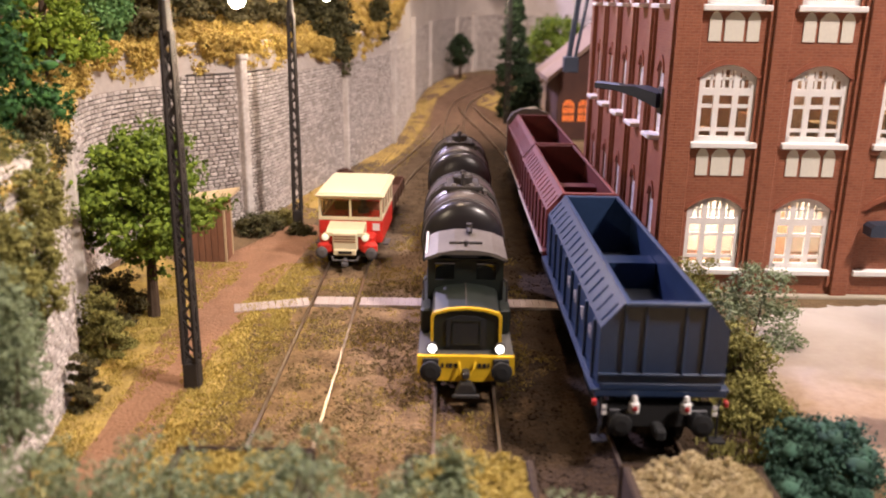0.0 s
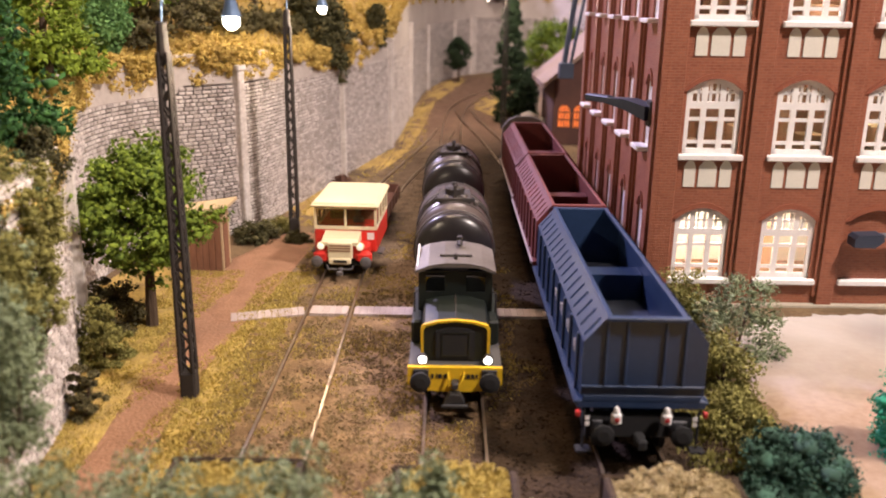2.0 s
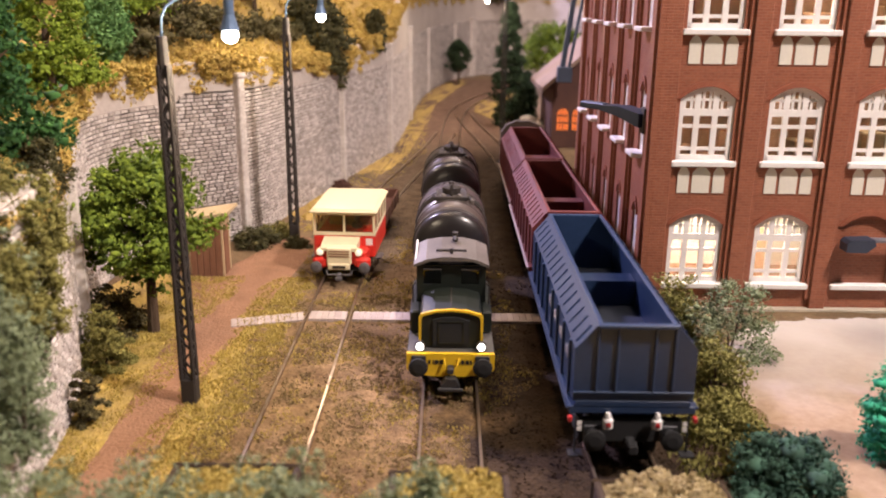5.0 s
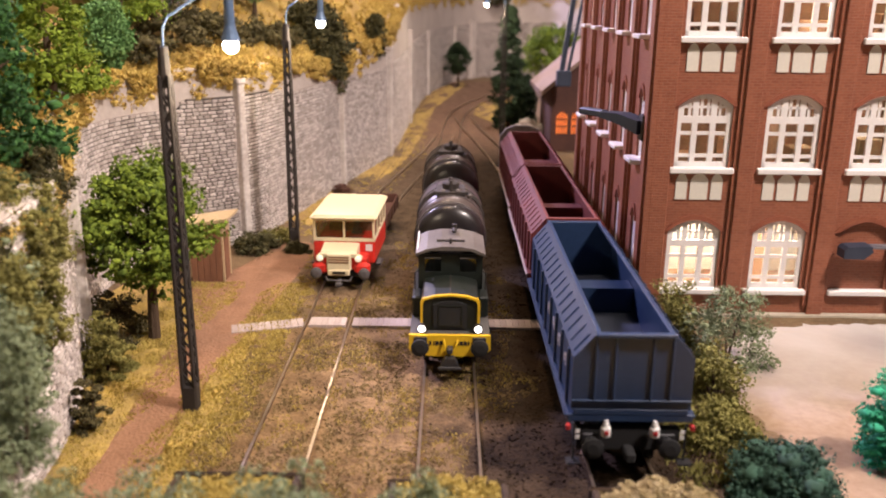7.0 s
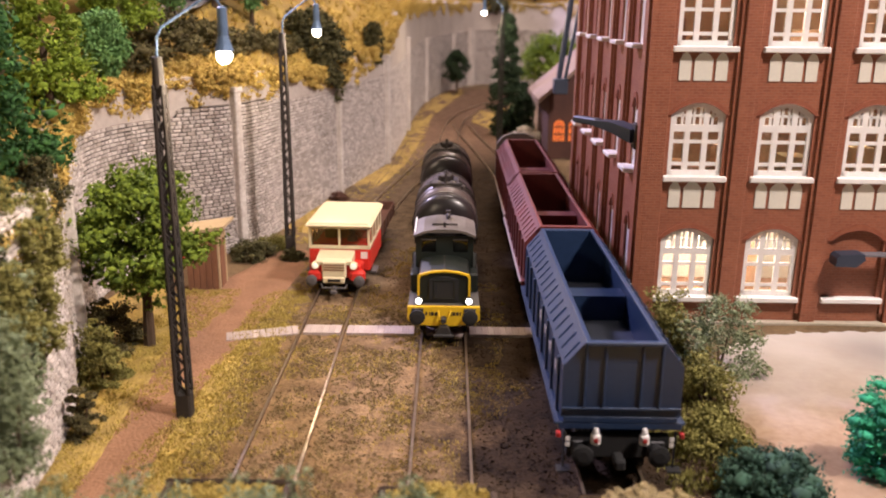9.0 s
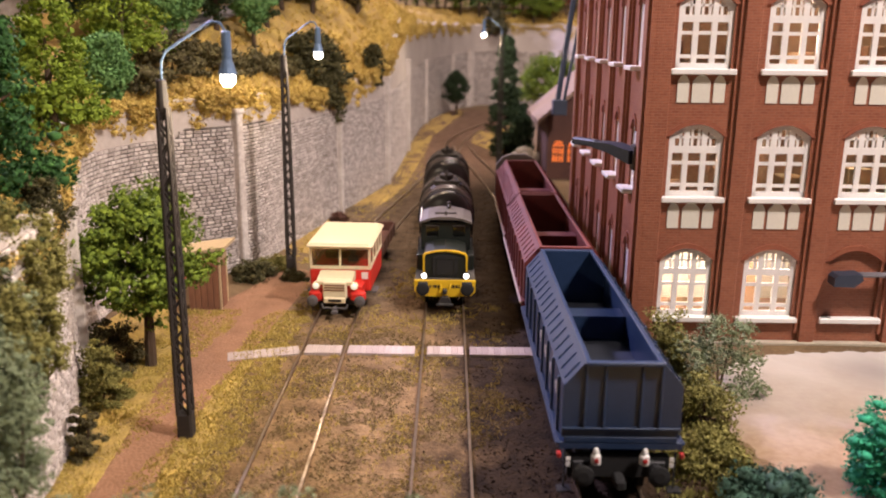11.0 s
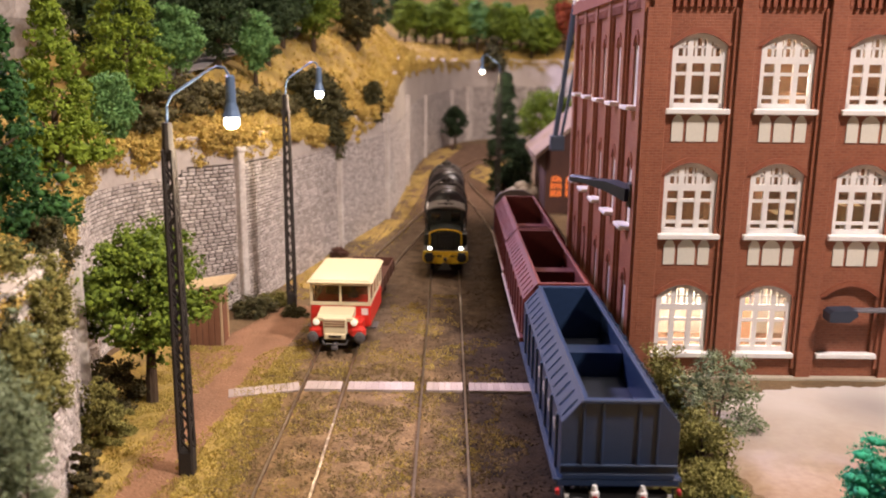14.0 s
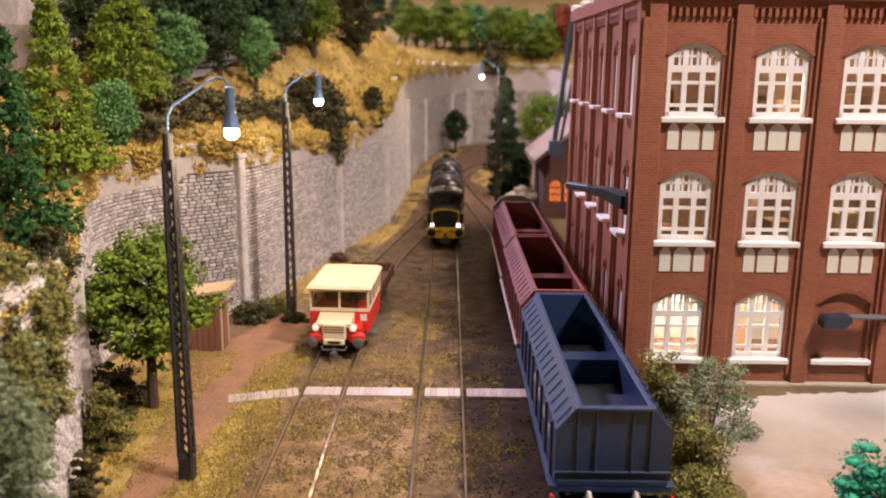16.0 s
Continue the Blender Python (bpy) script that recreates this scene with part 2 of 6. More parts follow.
M = {
    "bed": bed_material("bed", False),
    "bed_stone": bed_material("bed_stone", True),
    "earth": material("earth", (0.20, 0.13, 0.065), 0.95, scale=0.35, bump=0.9, fine=14, second=(0.095, 0.06, 0.03)),
    "cinder": material("cinder", (0.06, 0.036, 0.019), 0.95, scale=0.4, bump=0.9, fine=14, second=(0.025, 0.015, 0.009)),
    "path": material("path", (0.33, 0.175, 0.105), 0.95, scale=0.9, bump=1.0, second=(0.19, 0.10, 0.052)),
    "dry_grass": material("dry_grass", (0.68, 0.54, 0.14), 0.95, scale=0.35, second=(0.34, 0.25, 0.07), island=True),
    "bank_turf": material("bank_turf", (0.50, 0.36, 0.09), 0.95, scale=0.6, bump=1.0, second=(0.20, 0.135, 0.05)),
    "yard": yard_material(),
    "turf": material("turf", (0.54, 0.38, 0.10), 0.95, scale=0.7, bump=1.0, second=(0.24, 0.15, 0.06)),
    "straw": material("straw", (0.68, 0.52, 0.14), 0.95, scale=0.35, second=(0.40, 0.26, 0.07), island=True),
    "pale_straw": material("pale_straw", (0.62, 0.52, 0.30), 0.95, scale=0.5, second=(0.38, 0.30, 0.15), island=True),
    "scrub": material("scrub", (0.15, 0.13, 0.05), 0.95, scale=0.5, second=(0.06, 0.05, 0.02), island=True),
    "stone": material("stone", (0.72, 0.66, 0.63), 0.9, scale=0.8, bump=0.7, second=(0.36, 0.31, 0.28), island=True),
    "stone_piece": material("stone_piece", (0.72, 0.66, 0.63), 0.9, scale=0.8, bump=0.7, second=(0.36, 0.31, 0.28), objects=True),
    "joint": material("joint", (0.06, 0.05, 0.047), 0.95, scale=1.0, bump=0.4),
    "plaster": material("plaster", (0.58, 0.52, 0.48), 0.9, scale=0.3, bump=0.35, second=(0.44, 0.38, 0.35)),
    "pier": material("pier", (0.76, 0.71, 0.67), 0.9, scale=0.6, bump=0.4, second=(0.44, 0.38, 0.35)),
    "rust": material("rust", (0.20, 0.11, 0.06), 0.6, metal=0.4, scale=2.0, second=(0.10, 0.055, 0.035)),
    "railhead": material("railhead", (0.62, 0.52, 0.40), 0.28, metal=0.9, scale=1.5, second=(0.40, 0.28, 0.18)),
    "sleeper": material("sleeper", (0.22, 0.155, 0.10), 0.9, scale=2.0, second=(0.12, 0.085, 0.055), objects=True),
    "plank": material("plank", (0.50, 0.42, 0.40), 0.85, scale=1.5, bump=0.4, second=(0.36, 0.29, 0.27), objects=True),
    "brick": brick_material("brick", (0.33, 0.112, 0.058), (0.27, 0.085, 0.044), (0.31, 0.135, 0.085)),
    "brick_smooth": material("brick_smooth", (0.30, 0.10, 0.052), 0.7, scale=0.8, second=(0.22, 0.06, 0.03), bump=0.2),
    "brick_dark": material("brick_dark", (0.10, 0.042, 0.03), 0.8, scale=0.6, second=(0.06, 0.026, 0.02), bump=0.3),
    "white": material("white", (0.82, 0.80, 0.78), 0.5, vary=0.1, scale=0.7),
    "cream_panel": material("cream_panel", (0.72, 0.69, 0.60), 0.6, vary=0.12, scale=0.7),
    "plinth": material("plinth", (0.50, 0.44, 0.34), 0.85, scale=0.5, bump=0.3),
    "room": material("room", (0.42, 0.25, 0.14), 0.85, scale=0.5, second=(0.25, 0.13, 0.07)),
    "room_floor": material("room_floor", (0.25, 0.14, 0.08), 0.8, scale=0.5),
    "glass": glass_material("glass"),
    "dark_glass": glass_material("dark_glass", (0.45, 0.42, 0.40)),
    "cab_glass": glass_material("cab_glass", (0.78, 0.74, 0.70)),
    "lane": material("lane", (0.36, 0.33, 0.33), 0.9, scale=0.6, bump=0.3, second=(0.25, 0.22, 0.21)),
    "slate": material("slate", (0.16, 0.15, 0.17), 0.75, scale=0.7),
    "roof_tan": material("roof_tan", (0.27, 0.19, 0.15), 0.8, scale=0.6, bump=0.3),
    "iron": material("iron", (0.022, 0.020, 0.019), 0.75, scale=1.5, second=(0.045, 0.033, 0.026)),
    "lamp_blue": material("lamp_blue", (0.16, 0.25, 0.40), 0.45, metal=0.2, scale=1.0),
    "steel_blue": material("steel_blue", (0.04, 0.055, 0.09), 0.5, metal=0.2, scale=1.0),
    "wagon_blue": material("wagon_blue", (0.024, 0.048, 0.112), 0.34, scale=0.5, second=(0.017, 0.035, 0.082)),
    # Wagon blue at half strength: shade inside the hopper put into the colour.
    "blue_floor_shaded": material("blue_floor_shaded", (0.012, 0.024, 0.055), 0.7, scale=0.5, second=(0.016, 0.028, 0.06)),
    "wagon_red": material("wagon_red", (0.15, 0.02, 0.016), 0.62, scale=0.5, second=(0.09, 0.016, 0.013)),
    # Wagon red darkened to paint the hopper's inner shade onto its floor.
    "red_floor_shaded": material("red_floor_shaded", (0.06, 0.012, 0.011), 0.75, scale=0.5, second=(0.06, 0.012, 0.01)),
    "under": material("under", (0.014, 0.014, 0.015), 0.85, scale=1.0),
    "tank": material("tank", (0.085, 0.062, 0.055), 0.36, scale=0.7, second=(0.05, 0.036, 0.032)),
    "tank_end": material("tank_end", (0.014, 0.012, 0.013), 0.3, scale=0.7, second=(0.022, 0.017, 0.016)),
    "weed": material("weed", (0.33, 0.24, 0.10), 0.95, scale=0.6, second=(0.10, 0.062, 0.028), island=True),
    "tank_band": material("tank_band", (0.07, 0.06, 0.056), 0.4, scale=0.8),
    "loco_green": material("loco_green", (0.011, 0.016, 0.012), 0.45, scale=0.7, second=(0.007, 0.010, 0.008)),
    "loco_roof": material("loco_roof", (0.15, 0.13, 0.115), 0.5, scale=0.9, second=(0.085, 0.072, 0.062)),
    "loco_deck": material("loco_deck", (0.085, 0.08, 0.075), 0.6, scale=0.8),
    "yellow": material("yellow", (0.78, 0.50, 0.02), 0.45, vary=0.15, scale=0.8),
    "ink": material("ink", (0.03, 0.025, 0.02), 0.6),
    "buffer": material("buffer", (0.06, 0.06, 0.065), 0.45, metal=0.5, scale=1.0),
    "red": material("red", (0.74, 0.038, 0.026), 0.42, vary=0.15, scale=0.6),
    "cream": material("cream", (0.80, 0.70, 0.47), 0.5, vary=0.08, scale=0.6),
    "fender": material("fender", (0.12, 0.11, 0.115), 0.6, scale=1.0),
    "trailer": material("trailer", (0.13, 0.05, 0.035), 0.75, scale=0.8, second=(0.07, 0.03, 0.02)),
    "wood": material("wood", (0.30, 0.14, 0.08), 0.85, scale=0.8, second=(0.20, 0.09, 0.05), streak=True),
    "pale_wood": material("pale_wood", (0.60, 0.46, 0.28), 0.85, scale=0.8, second=(0.46, 0.34, 0.20)),
    "bark": material("bark", (0.10, 0.065, 0.04), 0.95, scale=1.5, bump=0.8, streak=True),
    "tree": material("tree", (0.215, 0.295, 0.024), 0.9, scale=0.6, second=(0.065, 0.11, 0.01), island=True),
    "lime": material("lime", (0.27, 0.37, 0.03), 0.9, scale=0.4, second=(0.11, 0.17, 0.012), island=True),
    "emerald": material("emerald", (0.21, 0.40, 0.13), 0.9, scale=0.6, second=(0.06, 0.15, 0.04), island=True),
    "fir": material("fir", (0.065, 0.105, 0.035), 0.95, scale=0.6, second=(0.022, 0.042, 0.016), island=True),
    "deep_green": material("deep_green", (0.05, 0.15, 0.03), 0.95, scale=0.5, second=(0.015, 0.06, 0.015), island=True),
    "cypress": material("cypress", (0.03, 0.058, 0.02), 0.95, scale=0.8, second=(0.012, 0.028, 0.011), island=True),
    "ivy": material("ivy", (0.10, 0.09, 0.03), 0.95, scale=0.6, second=(0.035, 0.035, 0.012), island=True),
    "sage": material("sage", (0.29, 0.35, 0.22), 0.95, scale=0.5, second=(0.15, 0.18, 0.08), island=True),
    "olive": material("olive", (0.30, 0.28, 0.08), 0.95, scale=0.5, second=(0.14, 0.13, 0.03), island=True),
    "pine_blue": material("pine_blue", (0.05, 0.125, 0.085), 0.95, scale=0.6, second=(0.02, 0.05, 0.035), island=True),
    "jade": material("jade", (0.03, 0.38, 0.20), 0.85, scale=0.6, second=(0.02, 0.20, 0.11), island=True),
    "russet": material("russet", (0.42, 0.09, 0.03), 0.95, scale=0.6, second=(0.22, 0.05, 0.02), island=True),
    "rock": material("rock", (0.50, 0.45, 0.42), 0.95, scale=0.4, bump=0.9, second=(0.30, 0.26, 0.24)),
    "bulb": glow("bulb", (1.0, 0.93, 0.80), 14.0),
    "headlight": glow("headlight", (1.0, 0.98, 0.92), 5.0),
    "soft_light": glow("soft_light", (1.0, 0.92, 0.74), 0.45),
    "ember": glow("ember", (1.0, 0.24, 0.05), 0.30),
    "tail_red": material("tail_red", (0.45, 0.03, 0.03), 0.3),
    "figure": material("figure", (0.10, 0.09, 0.10), 0.8),
    "hall": material("hall", (0.62, 0.56, 0.50), 0.9, scale=0.02),
}


# ---- building blocks ----
def mesh_of(name, verts, faces, mat, smooth=False):
    me = bpy.data.meshes.new(name)
    me.from_pydata([tuple(c * K for c in v) for v in verts], [], faces)
    me.materials.append(mat)
    if smooth:
        me.polygons.foreach_set("use_smooth", [True] * len(me.polygons))
    me.update()
    return me


def part(name, shape, mat, parent=None, label="", at=None, smooth=False):
    ob = new(name, mesh_of(name, shape[0], shape[1], M[mat], smooth))
    ob.parent = parent
    if at:
        ob.matrix_basis = place(*at)
    if label:
        tagged(ob, label)
    return ob


def place(x, y, z, rx=0, ry=0, rz=0):
    return pose(x * K, y * K, z * K, rx, ry, rz)


def thing(name, label, category, at=(0, 0, 0), group="", kind=""):
    ob = new(name)
    ob.empty_display_size = 0.01
    ob.matrix_basis = place(*at)
    return tagged(ob, label, category, group, kind)


def join(*shapes):
    verts, faces = [], []
    for v, f in shapes:
        n = len(verts)
        verts += list(v)
        faces += [tuple(i + n for i in q) for q in f]
    return verts, faces


def weld(shape):
    """Joins corners that lie on one another."""
    seen, index = {}, []
    for p in shape[0]:
        index.append(seen.setdefault(tuple(round(c, 4) for c in p), len(seen)))
    return list(seen), [tuple(index[i] for i in q) for q in shape[1]]


def moved(shape, x=0, y=0, z=0):
    return [(a + x, b + y, c + z) for a, b, c in shape[0]], shape[1]


def box(x0, x1, y0, y1, z0, z1, e=0.0):
    """A block; e chamfers all its edges."""
    if not e:
        v = [(x, y, z) for z in (z0, z1) for y in (y0, y1) for x in (x0, x1)]
        return v, [(0, 2, 3, 1), (4, 5, 7, 6), (0, 1, 5, 4), (2, 6, 7, 3), (0, 4, 6, 2), (1, 3, 7, 5)]
    e = min(e, (x1 - x0) / 2.2, (y1 - y0) / 2.2, (z1 - z0) / 2.2)
    v, f = [], []
    for z, i in ((z0, e), (z0 + e, 0), (z1 - e, 0), (z1, e)):
        a, b, c, d = x0 + i, x1 - i, y0 + i, y1 - i
        v += [(a + e, c, z), (b - e, c, z), (b, c + e, z), (b, d - e, z), (b - e, d, z), (a + e, d, z), (a, d - e, z), (a, c + e, z)]
    for r in range(3):
        for i in range(8):
            j = (i + 1) % 8
            f.append((r * 8 + i, r * 8 + j, r * 8 + 8 + j, r * 8 + 8 + i))
    f += [tuple(range(7, -1, -1)), tuple(range(24, 32))]
    return v, f


def tube(p, q, r0, r1=None, n=10, caps=True):
    p, q = Vector(p), Vector(q)
    r1 = r0 if r1 is None else r1
    d = (q - p).normalized()
    a = d.orthogonal().normalized()
    b = d.cross(a)
    v, f = [], []
    for c, r in ((p, r0), (q, r1)):
        for i in range(n):
            w = 2 * math.pi * i / n
            v.append(tuple(c + a * (r * math.cos(w)) + b * (r * math.sin(w))))
    f = [(i, (i + 1) % n, n + (i + 1) % n, n + i) for i in range(n)]
    if caps:
        f += [tuple(range(n - 1, -1, -1)), tuple(range(n, 2 * n))]
    return v, f


def pipe(points, r, n=8):
    return join(*[tube(a, b, r, r, n) for a, b in zip(points, points[1:])])


def prism(profile, axis, a, b):
    """A closed outline, pushed from a to b along x ('x': outline in y, z), y ('y': x, z) or z ('z': x, y)."""
    n = len(profile)
    put = {"x": lambda s, u, w: (s, u, w), "y": lambda s, u, w: (u, s, w), "z": lambda s, u, w: (u, w, s)}[axis]
    v = [put(s, u, w) for s in (a, b) for u, w in profile]
    f = [(i, (i + 1) % n, n + (i + 1) % n, n + i) for i in range(n)]
    return v, f + [tuple(range(n - 1, -1, -1)), tuple(range(n, 2 * n))]


def lathe(profile, n=16, axis="z", at=(0, 0, 0)):
    """Rings of (radius, height) turned round an axis."""
    v, f = [], []
    for r, h in profile:
        for i in range(n):
            w = 2 * math.pi * i / n
            c, s = r * math.cos(w), r * math.sin(w)
            p = {"z": (c, s, h), "y": (c, h, s), "x": (h, c, s)}[axis]
            v.append((p[0] + at[0], p[1] + at[1], p[2] + at[2]))
    for k in range(len(profile) - 1):
        f += [(k * n + i, k * n + (i + 1) % n, k * n + n + (i + 1) % n, k * n + n + i) for i in range(n)]
    m = (len(profile) - 1) * n
    return v, f + [tuple(range(n - 1, -1, -1)), tuple(range(m, m + n))]


ICO_V, ICO_F = (lambda g: ([(-1, g, 0), (1, g, 0), (-1, -g, 0), (1, -g, 0), (0, -1, g), (0, 1, g), (0, -1, -g), (0, 1, -g), (g, 0, -1), (g, 0, 1), (-g, 0, -1), (-g, 0, 1)],
    [(0, 11, 5), (0, 5, 1), (0, 1, 7), (0, 7, 10), (0, 10, 11), (1, 5, 9), (5, 11, 4), (11, 10, 2), (10, 7, 6), (7, 1, 8), (3, 9, 4), (3, 4, 2), (3, 2, 6), (3, 6, 8), (3, 8, 9), (4, 9, 5), (2, 4, 11), (6, 2, 10), (8, 6, 7), (9, 8, 1)]))((1 + 5 ** 0.5) / 2)
ICO_V = np.array(ICO_V) / np.linalg.norm(ICO_V[0])
ICO_F = np.array(ICO_F)


def mesh_np(name, verts, tris, mat):
    me = bpy.data.meshes.new(name)
    me.vertices.add(len(verts))
    me.vertices.foreach_set("co", (np.asarray(verts, dtype=np.float32) * K).ravel())
    n = len(tris)
    me.loops.add(3 * n)
    me.loops.foreach_set("vertex_index", np.asarray(tris, dtype=np.int32).ravel())
    me.polygons.add(n)
    me.polygons.foreach_set("loop_start", np.arange(0, 3 * n, 3, dtype=np.int32))
    me.materials.append(mat)
    me.update(calc_edges=True)
    return me


def lumps(rng, centres, radii, squash=1.0, rough=0.35):
    """Small uneven stones or foam lumps, one on each centre."""
    n = len(centres)
    v = ICO_V[None] * (1 + rough * rng.uniform(-1, 1, (n, 12, 1))) * np.asarray(radii).reshape(-1, 1, 1)
    v[:, :, 2] *= squash
    v = v + np.asarray(centres)[:, None, :]
    f = ICO_F[None] + 12 * np.arange(n)[:, None, None]
    return v.reshape(-1, 3), f.reshape(-1, 3)


def leaves(rng, centres, radii, each, size):
    """Small bent flakes of foam round each centre."""
    n = len(centres) * each
    c, r = np.repeat(centres, each, axis=0), np.repeat(radii, each)
    d = rng.normal(size=(n, 3))
    d /= np.linalg.norm(d, axis=1, keepdims=True)
    p = c + d * (r * rng.uniform(0.72, 1.12, n))[:, None] * np.array([1.12, 1.12, 0.68])
    a = rng.normal(size=(n, 3))
    a /= np.linalg.norm(a, axis=1, keepdims=True)
    b = np.cross(a, d + 0.6 * rng.normal(size=(n, 3)))
    b /= np.linalg.norm(b, axis=1, keepdims=True) + 1e-9
    s = (size * rng.uniform(0.6, 1.4, n))[:, None]
    bend = np.cross(a, b) * s * 0.35
    v = np.stack([p - a * s, p - b * s * 0.7 + bend, p + a * s, p + b * s * 0.7 + bend], axis=1).reshape(-1, 3)
    k = 4 * np.arange(n)[:, None]
    f = np.concatenate([k + np.array([[0, 1, 2]]), k + np.array([[0, 2, 3]])], axis=1).reshape(-1, 3)
    return v, f


def crown_mesh(name, rng, centres, radii, mat, each=14, size=0.16, core=0.66):
    each, size = int(each * 2.2), size * 0.82
    centres, radii = np.asarray(centres, dtype=float), np.asarray(radii, dtype=float)
    v1, f1 = lumps(rng, centres, radii * core, 0.62, 0.3)
    v2, f2 = leaves(rng, centres, radii, each, size)
    return mesh_np(name, np.concatenate([v1, v2]), np.concatenate([f1, f2 + len(v1)]), M[mat])


def round_clumps(rng, n, w, h, base, r):
    """Clumps over an uneven egg-shaped crown."""
    d = rng.normal(size=(n, 3))
    d /= np.linalg.norm(d, axis=1, keepdims=True)
    q = rng.uniform(0.45, 1.0, n) ** 0.6 * (0.82 + 0.3 * np.sin(3 * d[:, 0] + 5 * d[:, 2]) * np.cos(4 * d[:, 1]))
    p = d * q[:, None] * np.array([w, w, h / 2])
    p[:, :2] *= (1 - 0.28 * np.clip(p[:, 2] / (h / 2), -0.4, 1))[:, None]
    p[:, 2] += base + h / 2
    return p, rng.uniform(0.65, 1.25, n) * r


def cone_clumps(rng, n, w, h, base, r):
    """Clumps over a pointed crown with tiers."""
    u = rng.uniform(0, 1, n) ** 1.35
    tier = 0.78 + 0.30 * (1 - np.mod(u * 6, 1.0))
    a = rng.uniform(0, 2 * np.pi, n)
    q = (1 - u) ** 0.85 * w * tier * rng.uniform(0.55, 1.0, n)
    p = np.stack([q * np.cos(a), q * np.sin(a), base + u * h], axis=1)
    return p, rng.uniform(0.6, 1.2, n) * r * (0.5 + 0.6 * (1 - u))


def column_clumps(rng, n, w, h, base, r):
    """Clumps over a slim column that narrows only near its tip."""
    u = rng.uniform(0, 1, n)
    a = rng.uniform(0, 2 * np.pi, n)
    q = np.clip(1 - u, 0, 1) ** 0.55 * (0.75 + 0.25 * np.clip(u * 5, 0, 1)) * w * rng.uniform(0.4, 1.0, n)
    return np.stack([q * np.cos(a), q * np.sin(a), base + u * h], axis=1), rng.uniform(0.7, 1.2, n) * r * (0.7 + 0.3 * (1 - u))


def trunk_shape(rng, h, r, limbs, spread):
    parts = [tube((0, 0, -0.3), (0.05 * h * rng.uniform(-0.4, 0.4), 0, h * 0.5), r * 1.2, r * 0.8, 8), tube((0, 0, h * 0.48), (0, 0, h), r * 0.8, r * 0.3, 8)]
    for i in range(limbs):
        a, z = 2 * math.pi * (i + rng.uniform(0, 0.6)) / limbs, h * rng.uniform(0.45, 0.8)
        parts.append(tube((0, 0, z), (spread * math.cos(a), spread * math.sin(a), z + spread * rng.uniform(0.5, 0.9)), r * 0.45, r * 0.12, 5))
    return join(*parts)


def tree(name, label, at, shape, w, h, stem, mat, seed, n=110, r=0.55, each=14, size=0.16, group="trees on the layout"):
    rng = np.random.default_rng(seed)
    t = thing(name, label, "tree", at, group)
    part("trunk", trunk_shape(rng, stem + h * 0.45, 0.055 * w + 0.07, 5, w * 0.45), "bark", t)
    clumps = {"cone": cone_clumps, "column": column_clumps, "round": round_clumps}[shape]
    p, q = clumps(rng, n, w, h, stem, r)
    crown = new("crown", crown_mesh("crown", rng, p, q, mat, each + 6, size * 0.85, 0.42))
    crown.parent = t
    return t


def bush(label, at, w, h, mat, seed, n=60, r=0.4, each=14, size=0.13, depth=None, category="bush", core=0.62):
    rng = np.random.default_rng(seed)
    t = thing("bush", label, category, at, "bushes on the layout")
    d = rng.normal(size=(n, 3))
    d /= np.linalg.norm(d, axis=1, keepdims=True)
    d[:, 2] = np.abs(d[:, 2])
    p = d * (rng.uniform(0.3, 1.0, n) ** 0.5)[:, None] * np.array([w, depth or w, h])
    p *= (0.8 + 0.35 * rng.uniform(0, 1, n))[:, None]
    part("stem", join(*[tube((0, 0, -0.25), tuple(p[i] * 0.85), 0.05, 0.02, 5) for i in range(min(6, n))]), "bark", t)
    crown = new("foliage", crown_mesh("foliage", rng, p, rng.uniform(0.6, 1.25, n) * r, mat, each, size, core))
    crown.parent = t
    return t


def smooth_line(points, step):
    """Points at even steps along a soft curve through the given ones."""
    pts = [Vector(p) for p in points]
    pts = [pts[0] * 2 - pts[1]] + pts + [pts[-1] * 2 - pts[-2]]
    fine = []
    for i in range(1, len(pts) - 2):
        a, b, c, d = pts[i - 1:i + 3]
        for k in range(24):
            t = k / 24
            fine.append(0.5 * ((2 * b) + (c - a) * t + (2 * a - 5 * b + 4 * c - d) * t * t + (3 * b - a - 3 * c + d) * t ** 3))
    fine.append(pts[-2])
    out, left = [fine[0]], step
    for a, b in zip(fine, fine[1:]):
        gone, length = 0.0, (b - a).length
        while length - gone >= left:
            gone += left
            out.append(a + (b - a) * (gone / length))
            left = step
        left -= length - gone
    return out


def normals_of(line):
    """The left-hand side normal at each point of a line in plan."""
    out = []
    for i in range(len(line)):
        d = line[min(i + 1, len(line) - 1)] - line[max(i - 1, 0)]
        out.append(Vector((-d.y, d.x, 0)).normalized())
    return out

# ---- ground ----
def bumpy_sheet(name, label, category, x0, x1, y0, y1, step, z, mat, rough=0.06, kind="structure"):
    nx, ny = int((x1 - x0) / step) + 1, int((y1 - y0) / step) + 1
    v = []
    for j in range(ny):
        for i in range(nx):
            x, y = x0 + (x1 - x0) * i / (nx - 1), y0 + (y1 - y0) * j / (ny - 1)
            v.append((x, y, z + rough * (noise.noise((x * 0.6, y * 0.6, 1.7)) + 0.5 * noise.noise((x * 2.1, y * 2.1, 4.2)))))
    f = [(j * nx + i, j * nx + i + 1, j * nx + nx + i + 1, j * nx + nx + i) for j in range(ny - 1) for i in range(nx - 1)]
    return tagged(part(name, (v, f), mat, smooth=True), label, category, kind=kind)


